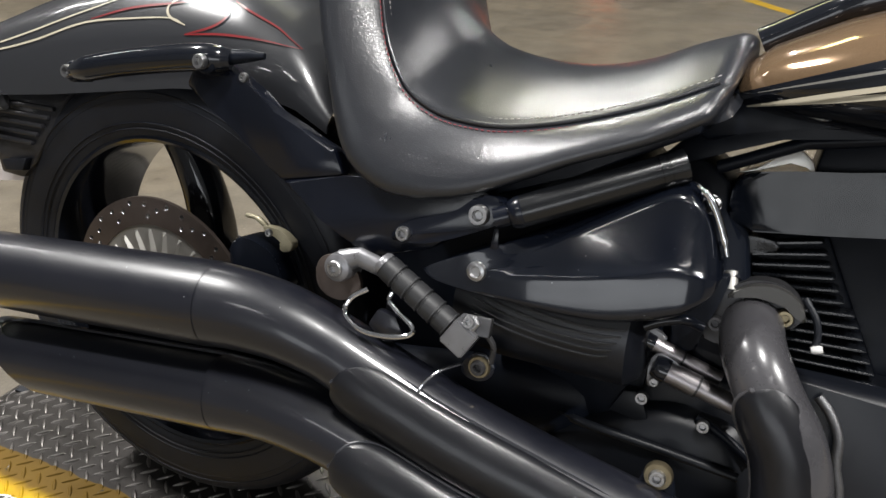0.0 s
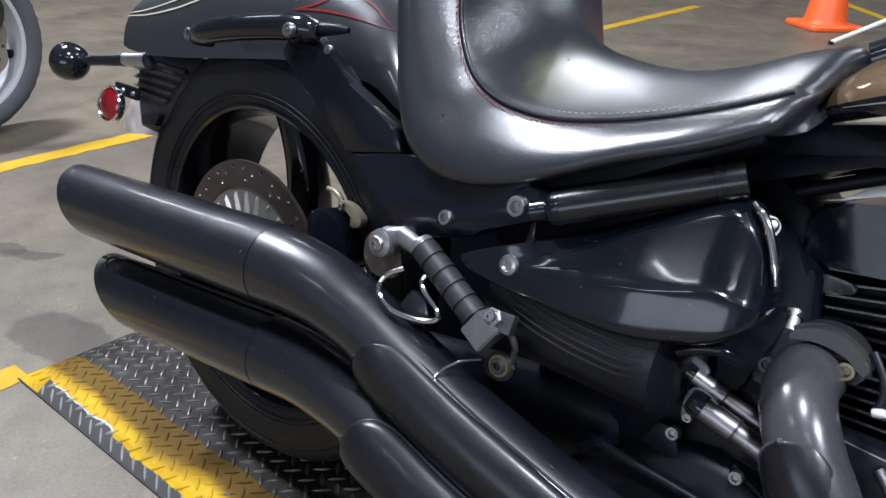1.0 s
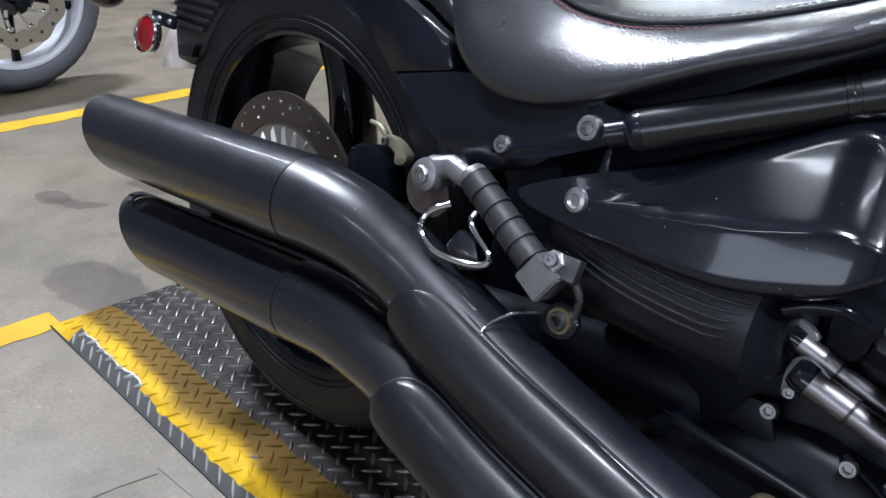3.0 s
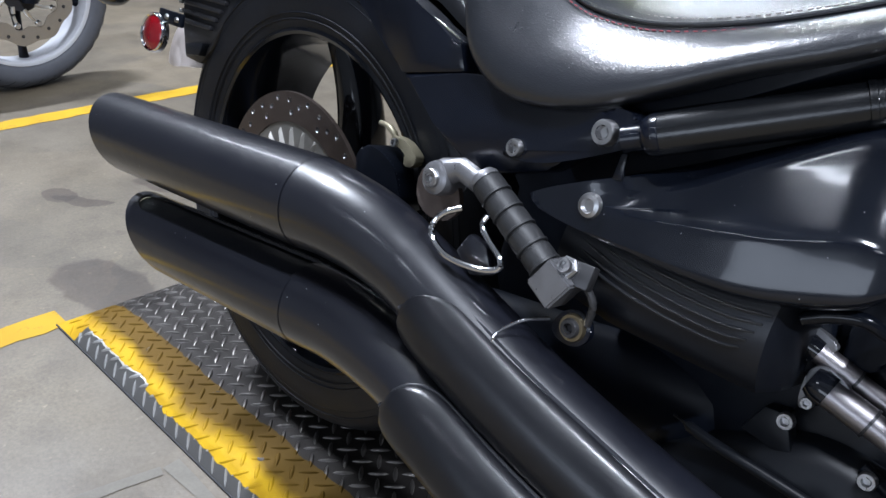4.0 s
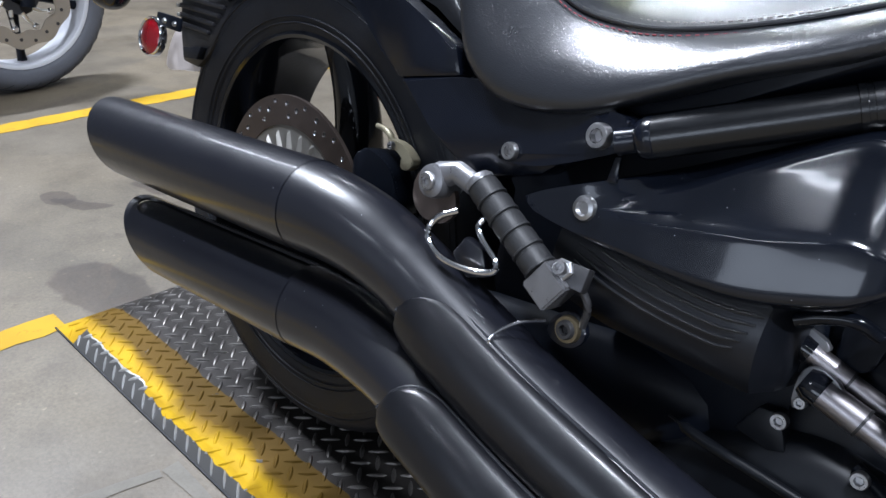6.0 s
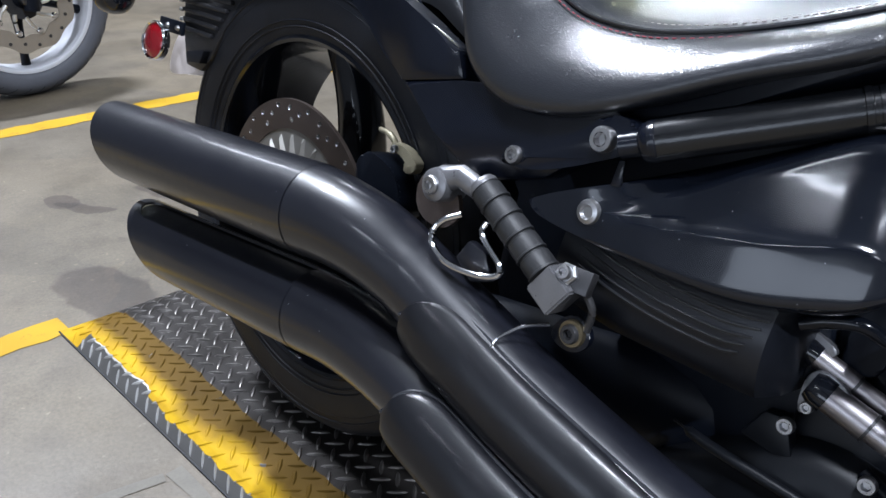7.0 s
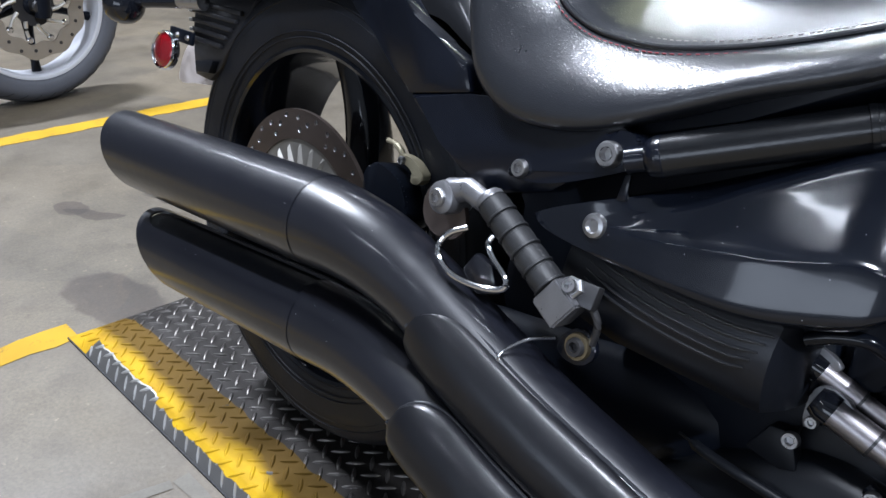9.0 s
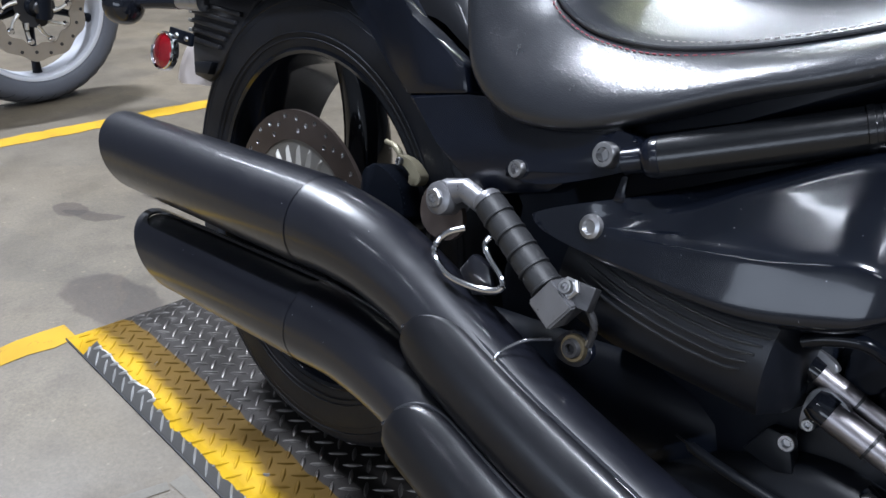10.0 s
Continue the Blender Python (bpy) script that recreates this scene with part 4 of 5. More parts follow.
def exhaust(name, a, b, r, lean, tip, bend, slot, label):
    muffler = bp(name, muffler_tube(a, b, r, lean, tip, slot), PIPE, label, sharp=32)
    path = catmull(bend, 8)
    rr = [r - 0.0004 - 0.008 * min(1, i / 24) for i in range(len(path))]
    bm = bmesh.new()
    skin(bm, tube_rings(path, rr, 40))
    part("pipe_bend", bm, PIPE, muffler)
    plug = muffler_tube(a, b, r * 0.90, lean, tip + 0.014, None, 32)
    bmesh.ops.holes_fill(plug, edges=[e for e in plug.edges if e.is_boundary], sides=0)
    part("baffle", plug, RUBBER, muffler, "sooty black inner tube")
    return muffler


up = exhaust("upper_exhaust_pipe", (-0.160, -0.125, 0.0435), (0.182, -0.1145, 0.0698), 0.0448, -0.028, -0.027,
             [(0.178, -0.1146, 0.0695), (0.22, -0.113, 0.0705), (0.265, -0.1095, 0.066), (0.312, -0.105, 0.053), (0.37, -0.101, 0.031), (0.45, -0.096, 0.002), (0.54, -0.089, -0.024), (0.64, -0.075, -0.052), (0.76, -0.05, -0.09)],
             None, "charcoal coated upper exhaust pipe with slash-cut end")
lo = exhaust("lower_exhaust_pipe", (-0.150, -0.105, -0.0675), (0.182, -0.0977, -0.0348), 0.0428, -0.044, 0.038,
             [(0.178, -0.0978, -0.0352), (0.24, -0.097, -0.032), (0.31, -0.100, -0.037), (0.38, -0.105, -0.051), (0.46, -0.106, -0.074), (0.56, -0.10, -0.099), (0.68, -0.085, -0.13), (0.78, -0.06, -0.16)],
             (radians(71), radians(25), 0.0505), "charcoal coated lower exhaust pipe with slash-cut end and a long gap")


def heat_shield(parent, path, r, half_angle, facing, label, rim=SHIELD, rim_r=0.0017):
    """A half-round shield with a rounded end over a pipe."""
    c = catmull(path, 10)
    bm = bmesh.new()
    rows = []
    n = len(c)
    tan = [(c[min(i + 1, n - 1)] - c[max(i - 1, 0)]).normalized() for i in range(n)]
    for i, (p, t) in enumerate(zip(c, tan)):
        s = (p - c[0]).length
        f = 1.0 if s > 0.045 else math.sqrt(max(0.0, 1 - ((0.045 - s) / 0.045) ** 2))
        out = (Vector(facing) - t * t.dot(Vector(facing))).normalized()
        side = t.cross(out).normalized()
        row = []
        for k in range(25):
            a = (k / 24 * 2 - 1) * half_angle * max(0.03, f)
            rr = r * (0.90 + 0.10 * min(1, f * 1.05))
            edge = 0.0 if 0 < k < 24 else -0.004
            row.append(p + out * (math.cos(a) * rr + edge) + side * math.sin(a) * rr)
        rows.append(row)
    skin(bm, rows, closed=False)
    bmesh.ops.solidify(bm, geom=list(bm.faces), thickness=0.0025)
    shield = part("heat_shield", bm, SHIELD, parent, label)
    rolled = [row[0] for row in rows[::-1]] + [rows[0][k] for k in (6, 12, 18)] + [row[-1] for row in rows]
    part("rolled_edge", tube(rolled, rim_r, 8), rim, shield)
    return shield


heat_shield(up, [(0.336, -0.102, 0.036), (0.37, -0.101, 0.023), (0.45, -0.097, -0.005), (0.54, -0.090, -0.031), (0.66, -0.075, -0.068)], 0.0425, radians(56), (0.0, -1, -0.06), "smooth heat shield over the pipe")
heat_shield(lo, [(0.345, -0.108, -0.050), (0.39, -0.110, -0.058), (0.46, -0.110, -0.077), (0.56, -0.104, -0.102), (0.68, -0.09, -0.135)], 0.043, radians(58), (0.0, -1, 0.0), "smooth heat shield over the pipe")

# front header with its flange and shield
hd = catmull([(0.686, 0.012, 0.130), (0.687, -0.014, 0.130), (0.691, -0.036, 0.122), (0.700, -0.050, 0.108), (0.714, -0.057, 0.086), (0.735, -0.060, 0.055), (0.748, -0.060, 0.010), (0.748, -0.058, -0.05), (0.73, -0.055, -0.10)], 8)
bm = bmesh.new()
skin(bm, tube_rings(hd, 0.0275, 36))
header = bp("header_pipe", bm, HEADER, "charcoal coated header pipe with heat shield")
heat_shield(header, [(0.700, -0.054, 0.100), (0.715, -0.058, 0.078), (0.733, -0.060, 0.045), (0.742, -0.060, 0.0), (0.738, -0.058, -0.05)], 0.0305, radians(75), (-0.25, -1, 0.2), "smooth heat shield", HEADER, 0.0026)
flange = bp("exhaust_flange", prism(smooth_outline([(0.640, 0.118), (0.648, 0.150), (0.664, 0.165), (0.682, 0.174), (0.704, 0.174), (0.721, 0.162), (0.726, 0.148), (0.716, 0.134), (0.700, 0.128), (0.69, 0.112), (0.66, 0.108)]), 0.004, 0.024, 0.004), BLACKALU, "black exhaust flange with two bolts")
part("flange_rim", prism(smooth_outline([(0.662, 0.157), (0.678, 0.170), (0.702, 0.173), (0.722, 0.162), (0.727, 0.148), (0.719, 0.150), (0.707, 0.158), (0.685, 0.161)]), -0.008, 0.006, 0.003), PLATEGREY, flange, "grey worn rim")
socket_bolt("flange_bolt", (0.711, 0.001, 0.1465), OUT, 0.0078, flange, BRASSY)
socket_bolt("flange_bolt", (0.655, 0.003, 0.128), OUT, 0.007, flange, BLACKALU)
part("case_lip", prism(smooth_outline([(0.618, 0.100), (0.622, 0.140), (0.640, 0.165), (0.660, 0.175), (0.656, 0.150), (0.646, 0.120), (0.640, 0.098)], 4), -0.004, 0.012, 0.003), SATIN, flange)

# foot peg: bracket plate, arm, ribbed rubber and end clamp
PA, PB = Vector((0.364, -0.107, 0.149)), Vector((0.436, -0.104, 0.104))
peg = bp("foot_peg", tube([PA, PA.lerp(PB, 0.5), PB], 0.0112, 28), PEGRUBBER, "ribbed black rubber folding foot peg")
axis = (PB - PA).normalized()
for k in range(5):
    p = PA + axis * (0.004 + 0.0165 * k)
    part("rubber_ring", turn_to(lathe([(0.0108, 0.0), (0.0124, 0.0008), (0.0128, 0.007), (0.0124, 0.0138), (0.0108, 0.0146)], 28, "Z"), axis, p), PEGRUBBER, peg)
    part("ring_rib", turn_to(lathe([(0.0124, 0.0128), (0.0133, 0.0134), (0.0133, 0.0146), (0.0120, 0.0152)], 28, "Z"), axis, p), PEGRUBBER, peg)
part("peg_cap", turn_to(lathe([(0, -0.004), (0.0100, -0.003), (0.0120, 0.0), (0.0120, 0.003)], 28, "Z"), axis, PA), GREYALU, peg)
clamp = bmesh.new()
bmesh.ops.create_cube(clamp, size=1.0)
clamp.transform(Matrix.Diagonal((0.026, 0.028, 0.026, 1)))
bmesh.ops.bevel(clamp, geom=list(clamp.edges), offset=0.0016, segments=2, affect="EDGES")
turn_to(clamp, axis, (0.448, -0.102, 0.0965))
clamp = part("end_clamp", clamp, GREYALU, peg, "machined square clamp")
part("side_block", turn_to(box(-0.012, 0.012, -0.009, 0.009, -0.006, 0.006, 0.0012), (0.12, -1, 0.3), (0.462, -0.100, 0.108)), BLACKALU, clamp)
socket_bolt("clamp_bolt", (0.4565, -0.108, 0.112), (0.05, -1, 0.35), 0.0055, clamp, STEEL, 0.007)
part("hex_nut", turn_to(lathe([(0, 0), (0.0085, 0), (0.0085, 0.004), (0.007, 0.0055), (0, 0.0055)], 6, "Z"), (0.05, -1, 0.35), (0.4565, -0.105, 0.111)), STEEL, clamp)
part("peg_arm", tube([(0.316, -0.100, 0.140), (0.336, -0.101, 0.148), (0.368, -0.100, 0.140)], [0.009, 0.0075, 0.007], 12, squash=1.3), GREYALU, peg, "bare cast arm")
part("pivot_boss", lathe([(0, -0.008), (0.010, -0.008), (0.0135, -0.006), (0.0145, -0.001), (0.0145, 0.02), (0, 0.02)], 28, "Y", (0.315, -0.103, 0.135)), GREYALU, peg)
socket_bolt("pivot_bolt", (0.315, -0.110, 0.135), OUT, 0.0078, peg, STEEL, 0.005)
part("bracket_plate", prism(smooth_outline([(0.283, 0.130), (0.298, 0.142), (0.325, 0.134), (0.334, 0.112), (0.316, 0.098), (0.288, 0.104)]), -0.093, -0.088, 0.0015), ROTOR, peg, "dull brown metal bracket plate")
bp("spring_loop", tube(catmull([(0.350, -0.108, 0.121), (0.339, -0.116, 0.113), (0.334, -0.120, 0.101), (0.341, -0.122, 0.091), (0.359, -0.122, 0.084), (0.384, -0.118, 0.084), (0.401, -0.114, 0.089), (0.402, -0.113, 0.097), (0.384, -0.110, 0.107), (0.374, -0.108, 0.115), (0.375, -0.106, 0.123)], 6), 0.0026, 10), CHROME, "bright wire loop")
bp("pipe_hanger", prism([(0.352, 0.086), (0.362, 0.104), (0.382, 0.100), (0.393, 0.080), (0.372, 0.072)], -0.108, -0.098, 0.003), PIPE, "charcoal pipe hanger")
stay = bp("pipe_stay", prism(smooth_outline([(0.446, 0.056), (0.450, 0.071), (0.464, 0.080), (0.477, 0.072), (0.476, 0.058), (0.462, 0.051)]), -0.090, -0.084, 0.0015), FRAME, "black pipe stay with bright washer")
part("washer", lathe([(0.006, -0.004), (0.0100, -0.004), (0.0108, -0.001), (0.0108, 0.003)], 24, "Y", (0.464, -0.090, 0.066)), BRASSY, stay, "dull brassy washer")
socket_bolt("bolt", (0.464, -0.091, 0.066), OUT, 0.0075, stay, BLACKALU)
part("wire_hook", tube(catmull([(0.449, -0.100, 0.068), (0.435, -0.112, 0.062), (0.422, -0.122, 0.048), (0.419, -0.124, 0.036)], 5), 0.0014, 8), CHROME, stay)
bp("stay_link", tube(catmull([(0.466, -0.098, 0.105), (0.476, -0.094, 0.09), (0.474, -0.090, 0.072)], 5), 0.003, 8), BLACKALU)

# frame rail below the seat
rail = bp("frame_rail", tube([(0.480, -0.086, 0.2140), (0.598, -0.044, 0.2660)], 0.0146, 32), RAILPAINT, "satin black frame tube")
ax = Vector((0.118, 0.042, 0.052)).normalized()
for p, r, l in (((0.591, -0.0465, 0.2630), 0.0154, 0.004), ((0.598, -0.044, 0.2660), 0.0151, 0.014), ):
    part("collar", turn_to(lathe([(r - 0.002, -0.001), (r, 0), (r, l), (r - 0.002, l + 0.001)], 28, "Z"), ax, p), RAILPAINT, rail)
part("rail_nose", turn_to(lathe([(0.0, 0.0), (0.0085, 0.0), (0.0112, 0.0012), (0.0135, 0.0045), (0.0148, 0.0095), (0.0150, 0.012), (0.0146, 0.0125)], 28, "Z"), ax, (0.4735, -0.0885, 0.2110)), FRAME, rail, "rounded black tube end")
bp("frame_lug", prism(smooth_outline([(0.360, 0.168), (0.372, 0.186), (0.42, 0.205), (0.445, 0.224), (0.468, 0.222), (0.470, 0.206), (0.45, 0.193), (0.40, 0.172)]), -0.089, -0.070, 0.004), FRAME, "black frame lug")
bolt((0.4475, -0.088, 0.2072), 0.0095)
bolt((0.3735, -0.0875, 0.1763), 0.0072)
bp("rail_pin", tube([(0.462, -0.091, 0.2065), (0.480, -0.086, 0.2140)], 0.0095, 16), FRAME)
bp("frame_tab", prism([(0.4605, 0.180), (0.4605, 0.196), (0.4655, 0.197), (0.4665, 0.179), (0.457, 0.177)], -0.0865, -0.083, 0.0008), FRAME)


# side cover: a lower flank, a soft crease, and a dished upper face that leans inward
C_TOP = [(0.398, 0.148), (0.410, 0.156), (0.427, 0.165), (0.480, 0.190), (0.530, 0.2165), (0.570, 0.238), (0.597, 0.2525), (0.612, 0.2565), (0.622, 0.255), (0.634, 0.243), (0.645, 0.222), (0.653, 0.200), (0.656, 0.186)]
C_LOW = [(0.398, 0.1475), (0.410, 0.1395), (0.430, 0.1355), (0.460, 0.1325), (0.506, 0.129), (0.550, 0.1275), (0.580, 0.1305), (0.610, 0.139), (0.630, 0.1475), (0.645, 0.160), (0.653, 0.172), (0.656, 0.183)]
C_DEPTH = [(0.398, 0.006), (0.402, 0.0085), (0.428, 0.0095), (0.455, 0.0112), (0.50, 0.0172), (0.56, 0.0215), (0.61, 0.0227), (0.632, 0.021), (0.644, 0.017), (0.652, 0.010), (0.656, 0.0)]
# heights of the crease and of the upper crest, as shares of the way from lower to upper edge
C_CREASE = [(0.398, 0.46), (0.50, 0.48), (0.556, 0.45), (0.597, 0.39), (0.656, 0.38)]
C_CREST = [(0.398, 0.70), (0.485, 0.72), (0.50, 0.76), (0.54, 0.865), (0.573, 0.905), (0.606, 0.925), (0.656, 0.90)]


def cover_base(x):
    return -0.079 + 0.115 * (x - 0.454)


def side_cover_shell():
    xs = [0.398 + 0.258 * (0.5 - 0.5 * math.cos(math.pi * i / 64)) for i in range(65)]
    smooth_top, smooth_low = ([(p.x, p.y) for p in catmull([(x, z, 0) for x, z in t], 4)] for t in (C_TOP, C_LOW))
    bm, rows = bmesh.new(), []
    for x in xs:
        hi, low, depth = curve_value(smooth_top, x), curve_value(smooth_low, x), curve_value(C_DEPTH, x)
        hi = max(hi, low + 0.0003)
        row = [(x, cover_base(x) + 0.02, low)]
        g = min(1.0, max(0.0, (x - 0.440) / 0.075))
        g = g * g * (3 - 2 * g)
        k, c = curve_value(C_CREASE, x), curve_value(C_CREST, x)
        span = c - k
        shape = [(0.0, 0.0), (0.012, 0.45), (0.03, 0.76), (0.06, 0.94), (0.10, 1.0), (0.17, 0.995), (0.26, 0.97), (k - 0.05, 0.93), (k - 0.015, 0.90), (k + 0.015, 0.85), (k + 0.05, 0.775),
                 (k + 0.30 * span, 0.665), (k + 0.55 * span, 0.555), (k + 0.78 * span, 0.475), (c - 0.03, 0.43), (c, 0.375), (c + 0.2 * (1 - c), 0.29), (c + 0.5 * (1 - c), 0.06), (1.0, -0.40)]
        for p in catmull([(v, d, 0) for v, d in shape], 4):
            v, d = min(1.0, max(0.0, p.x)), p.y
            flat = min(1.0, 1.9 * max(0.0, 1 - abs(2 * v - 1) ** 4) ** 0.5)
            out = g * d + (1 - g) * flat
            row.append((x, cover_base(x) + 0.02 * g * max(0.0, v - 0.4) - depth * out, low + (hi - low) * v))
        rows.append(row + [(x, cover_base(x) + 0.04, hi)])
    skin(bm, rows, closed=False)
    bmesh.ops.remove_doubles(bm, verts=bm.verts, dist=0.0002)
    return bm


cover = bp("side_cover", side_cover_shell(), COVER, "dusty gloss black teardrop side cover", sharp=60)
cap = part("cover_bolt", lathe([(0, -0.0035), (0.004, -0.0035), (0.0055, -0.006), (0.0085, -0.005), (0.0098, -0.002), (0.0098, 0.006)], 28, "Y", (0.4500, -0.0875, 0.1550)), STEEL, cover, "bright round fastener")
bp("cover_trim", tube(catmull([(0.6235, -0.050, 0.2575), (0.636, -0.052, 0.247), (0.648, -0.054, 0.226), (0.657, -0.056, 0.203)], 6), [0.002] * 3 + [0.0034] * 13 + [0.002] * 3, 12), CHROME, "bright edge trim of the side cover")
bp("acorn_nut", turn_to(lathe([(0, 0.012), (0.003, 0.0115), (0.0052, 0.009), (0.006, 0.005), (0.006, 0), (0.0085, 0), (0.0085, -0.004)], 18, "Z"), (0.5, -1, 0.35), (0.636, -0.040, 0.242)), STEEL, "bright domed nut beside the side cover")


# finned lower cover
def block_y(x, z):
    f = min(1.0, max(0.0, (0.142 - z) / 0.072))
    return -0.060 - 0.018 * math.sin(math.pi * min(1, 0.12 + f * 0.88)) ** 0.7 + 0.04 * max(0, 0.47 - x) + 0.020 * max(0, (x - 0.584) / 0.0165) ** 3


fc = bmesh.new()
rows = []
for i, x in enumerate(np.linspace(0.425, 0.6005, 18)):
    low = 0.070 + 0.25 * max(0, 0.48 - x) + 0.004 * max(0, (x - 0.584) / 0.0165) ** 2
    ring = []
    for k in range(15):
        z = 0.142 - k / 14 * (0.142 - low)
        ring.append((x, block_y(x, z), z))
    ring.append((x, 0.0, low - 0.004))
    ring.append((x, 0.0, 0.146))
    rows.append(ring)
skin(fc, rows, True, True, True)
fin_cover = bp("finned_cover", fc, WRINKLE, "ribbed black engine side cover")
for k in range(5):
    line = catmull([(0.445, 0, 0.139), (0.480, 0, 0.130), (0.520, 0, 0.1245), (0.560, 0, 0.1235), (0.588 - 0.003 * k, 0, 0.1270)], 5)
    pts = [(v.x, block_y(v.x, v.z - 0.0066 * k) - 0.0002, v.z - 0.0066 * k) for v in line]
    part("rib", tube(pts, [0.0006] * 2 + [0.0013] * 17 + [0.0008] * 2, 8), RIB, fin_cover)
part("end_recess", prism(smooth_outline([(0.585, 0.076), (0.585, 0.100), (0.588, 0.126), (0.608, 0.118), (0.606, 0.084)], 4), -0.008, 0.02, 0.004), SATIN, fin_cover)
bp("cover_lip", tube(catmull([(0.600, -0.055, 0.128), (0.615, -0.054, 0.136), (0.632, -0.050, 0.140), (0.646, -0.040, 0.134)], 6), 0.0050, 12), SMOOTHCASE, "raised lip of the ribbed cover")
# engine cases
cases = bp("engine_case", prism([(0.40, 0.10), (0.62, 0.10), (0.70, 0.09), (0.86, 0.09), (0.90, -0.06), (0.84, -0.16), (0.56, -0.18), (0.44, -0.10)], 0.012, 0.16, 0.012), WRINKLE, "black engine crankcase")
part("clutch_cover", dome_shell(smooth_outline([(0.50, -0.05), (0.535, -0.008), (0.58, 0.020), (0.62, 0.036), (0.66, 0.036), (0.70, 0.02), (0.72, -0.05), (0.66, -0.11), (0.56, -0.10)]), lambda x, z: 0.006, 0.022, 8, 2.4, None, 0.02), PANEL, cases, "dull dark grey clutch cover")
bp("pivot_casting", prism([(0.35, 0.06), (0.52, 0.07), (0.57, -0.12), (0.40, -0.15)], 0.035, 0.14, 0.01), SATIN, "black swing arm pivot casting")
part("case_plate", prism([(0.573, 0.022), (0.585, 0.046), (0.601, 0.048), (0.612, 0.022), (0.600, 0.018)], -0.010, 0.006, 0.002), PANEL, cases, "grey cast plate")
part("case_rib", tube(catmull([(0.525, -0.012, 0.007), (0.56, -0.019, 0.005), (0.624, -0.020, 0.001), (0.70, -0.016, -0.008)], 6), [0.001] * 3 + [0.0042] * 16, 12), PANEL, cases)
part("case_web", tube(catmull([(0.655, -0.004, 0.036), (0.685, -0.006, 0.022), (0.712, -0.006, 0.004)], 6), 0.0045, 12), SATIN, cases)
for x, y, z in ((0.604, -0.018, 0.047), (0.662, -0.014, 0.033), (0.706, -0.021, 0.027), (0.545, -0.018, -0.045)):
    socket_bolt("case_bolt", (x, y, z), OUT, 0.0062, cases, STEEL)
lug = bp("pipe_lug", prism(smooth_outline([(0.622, -0.030), (0.620, -0.006), (0.634, 0.006), (0.648, -0.004), (0.650, -0.030)], 4), -0.066, -0.060, 0.001), SATIN, "black pipe lug with a cream washer")
part("washer", lathe([(0.006, -0.003), (0.0120, -0.003), (0.0130, 0.0), (0.0130, 0.004)], 24, "Y", (0.635, -0.067, -0.002)), BRASSY, lug)
socket_bolt("bolt", (0.635, -0.069, -0.002), OUT, 0.0075, lug, STEEL)
# bright pushrod tube covers
for a, b, r in (((0.6005, -0.012, 0.101), (0.668, 0.004, 0.0755), 0.0078), ((0.6175, -0.018, 0.0795), (0.702, -0.010, 0.0535), 0.0108)):
    a, b = Vector(a), Vector(b)
    d = (b - a).normalized()
    rod = bp("pushrod_cover", tube([a, a + d * 0.034], r, 24), TUBEMETAL, "bright machined pushrod tube")
    part("lower_sleeve", tube([a + d * 0.035, b], r * 0.86, 24), TUBEMETAL, rod)
    part("seam_ring", tube([a + d * 0.0335, a + d * 0.0355], r * 1.04, 24), BLACKALU, rod)
    part("retainer", prism(smooth_outline([(a.x - 0.010, a.z - 0.020), (a.x - 0.012, a.z + 0.006), (a.x - 0.002, a.z + 0.014), (a.x + 0.016, a.z + 0.006), (a.x + 0.004, a.z - 0.006)]), a.y - 0.001, a.y + 0.005, 0.001), GREYALU, rod, "bright edged retainer plate")
    part("elbow", turn_to(lathe([(0, -0.010), (r * 0.9, -0.009), (r * 1.16, -0.003), (r * 1.16, 0.005)], 20, "Z"), d, a), PAINT, rod)
    socket_bolt("retainer_bolt", (a.x - 0.005, a.y - 0.002, a.z - 0.0135), OUT, 0.0043, rod, STEEL)

# cylinder with cooling fins
cyl = bp("cylinder", prism([(0.655, 0.07), (0.655, 0.205), (0.735, 0.215), (0.80, 0.09), (0.76, 0.02)], 0.062, 0.19, 0.004), SATIN, "black finned engine cylinder")
for k in range(15):
    z0 = 0.1985 - 0.0093 * k
    x0, x1 = 0.668 + 0.0026 * k, 0.732 + 0.0052 * k + (0.006 if k > 5 else 0)
    lift = 0.012 - 0.0009 * k
    out = [(x0 + 0.004, z0), (x1 - 0.004, z0 + lift), (x1, z0 + lift + 0.0011), (x1 - 0.004, z0 + lift + 0.0022), (x0 + 0.004, z0 + 0.0022), (x0, z0 + 0.0011)]
    part("fin", prism(out, 0.040 - 0.004 * math.sin(k / 4.0), 0.19, 0.0005, 1), FIN, cyl)
part("fin_lug", prism(smooth_outline([(0.655, 0.192), (0.658, 0.203), (0.672, 0.207), (0.694, 0.204), (0.690, 0.195)], 4), 0.036, 0.07, 0.002), FIN, cyl)
bp("engine_front", prism([(0.70, 0.24), (0.72, 0.265), (0.98, 0.30), (1.0, -0.10), (0.85, -0.15), (0.70, -0.05)], 0.075, 0.19, 0.01), SATIN, "black engine parts ahead of the cylinder")
part("front_post", tube([(0.830, 0.045, 0.27), (0.838, 0.045, 0.10), (0.842, 0.040, -0.06)], 0.020, 20), SATIN, cyl)
part("post_clip", lathe([(0.0, -0.003), (0.004, -0.003), (0.005, 0.0), (0.005, 0.01)], 14, "Y", (0.792, 0.028, 0.185)), STEEL, cyl)
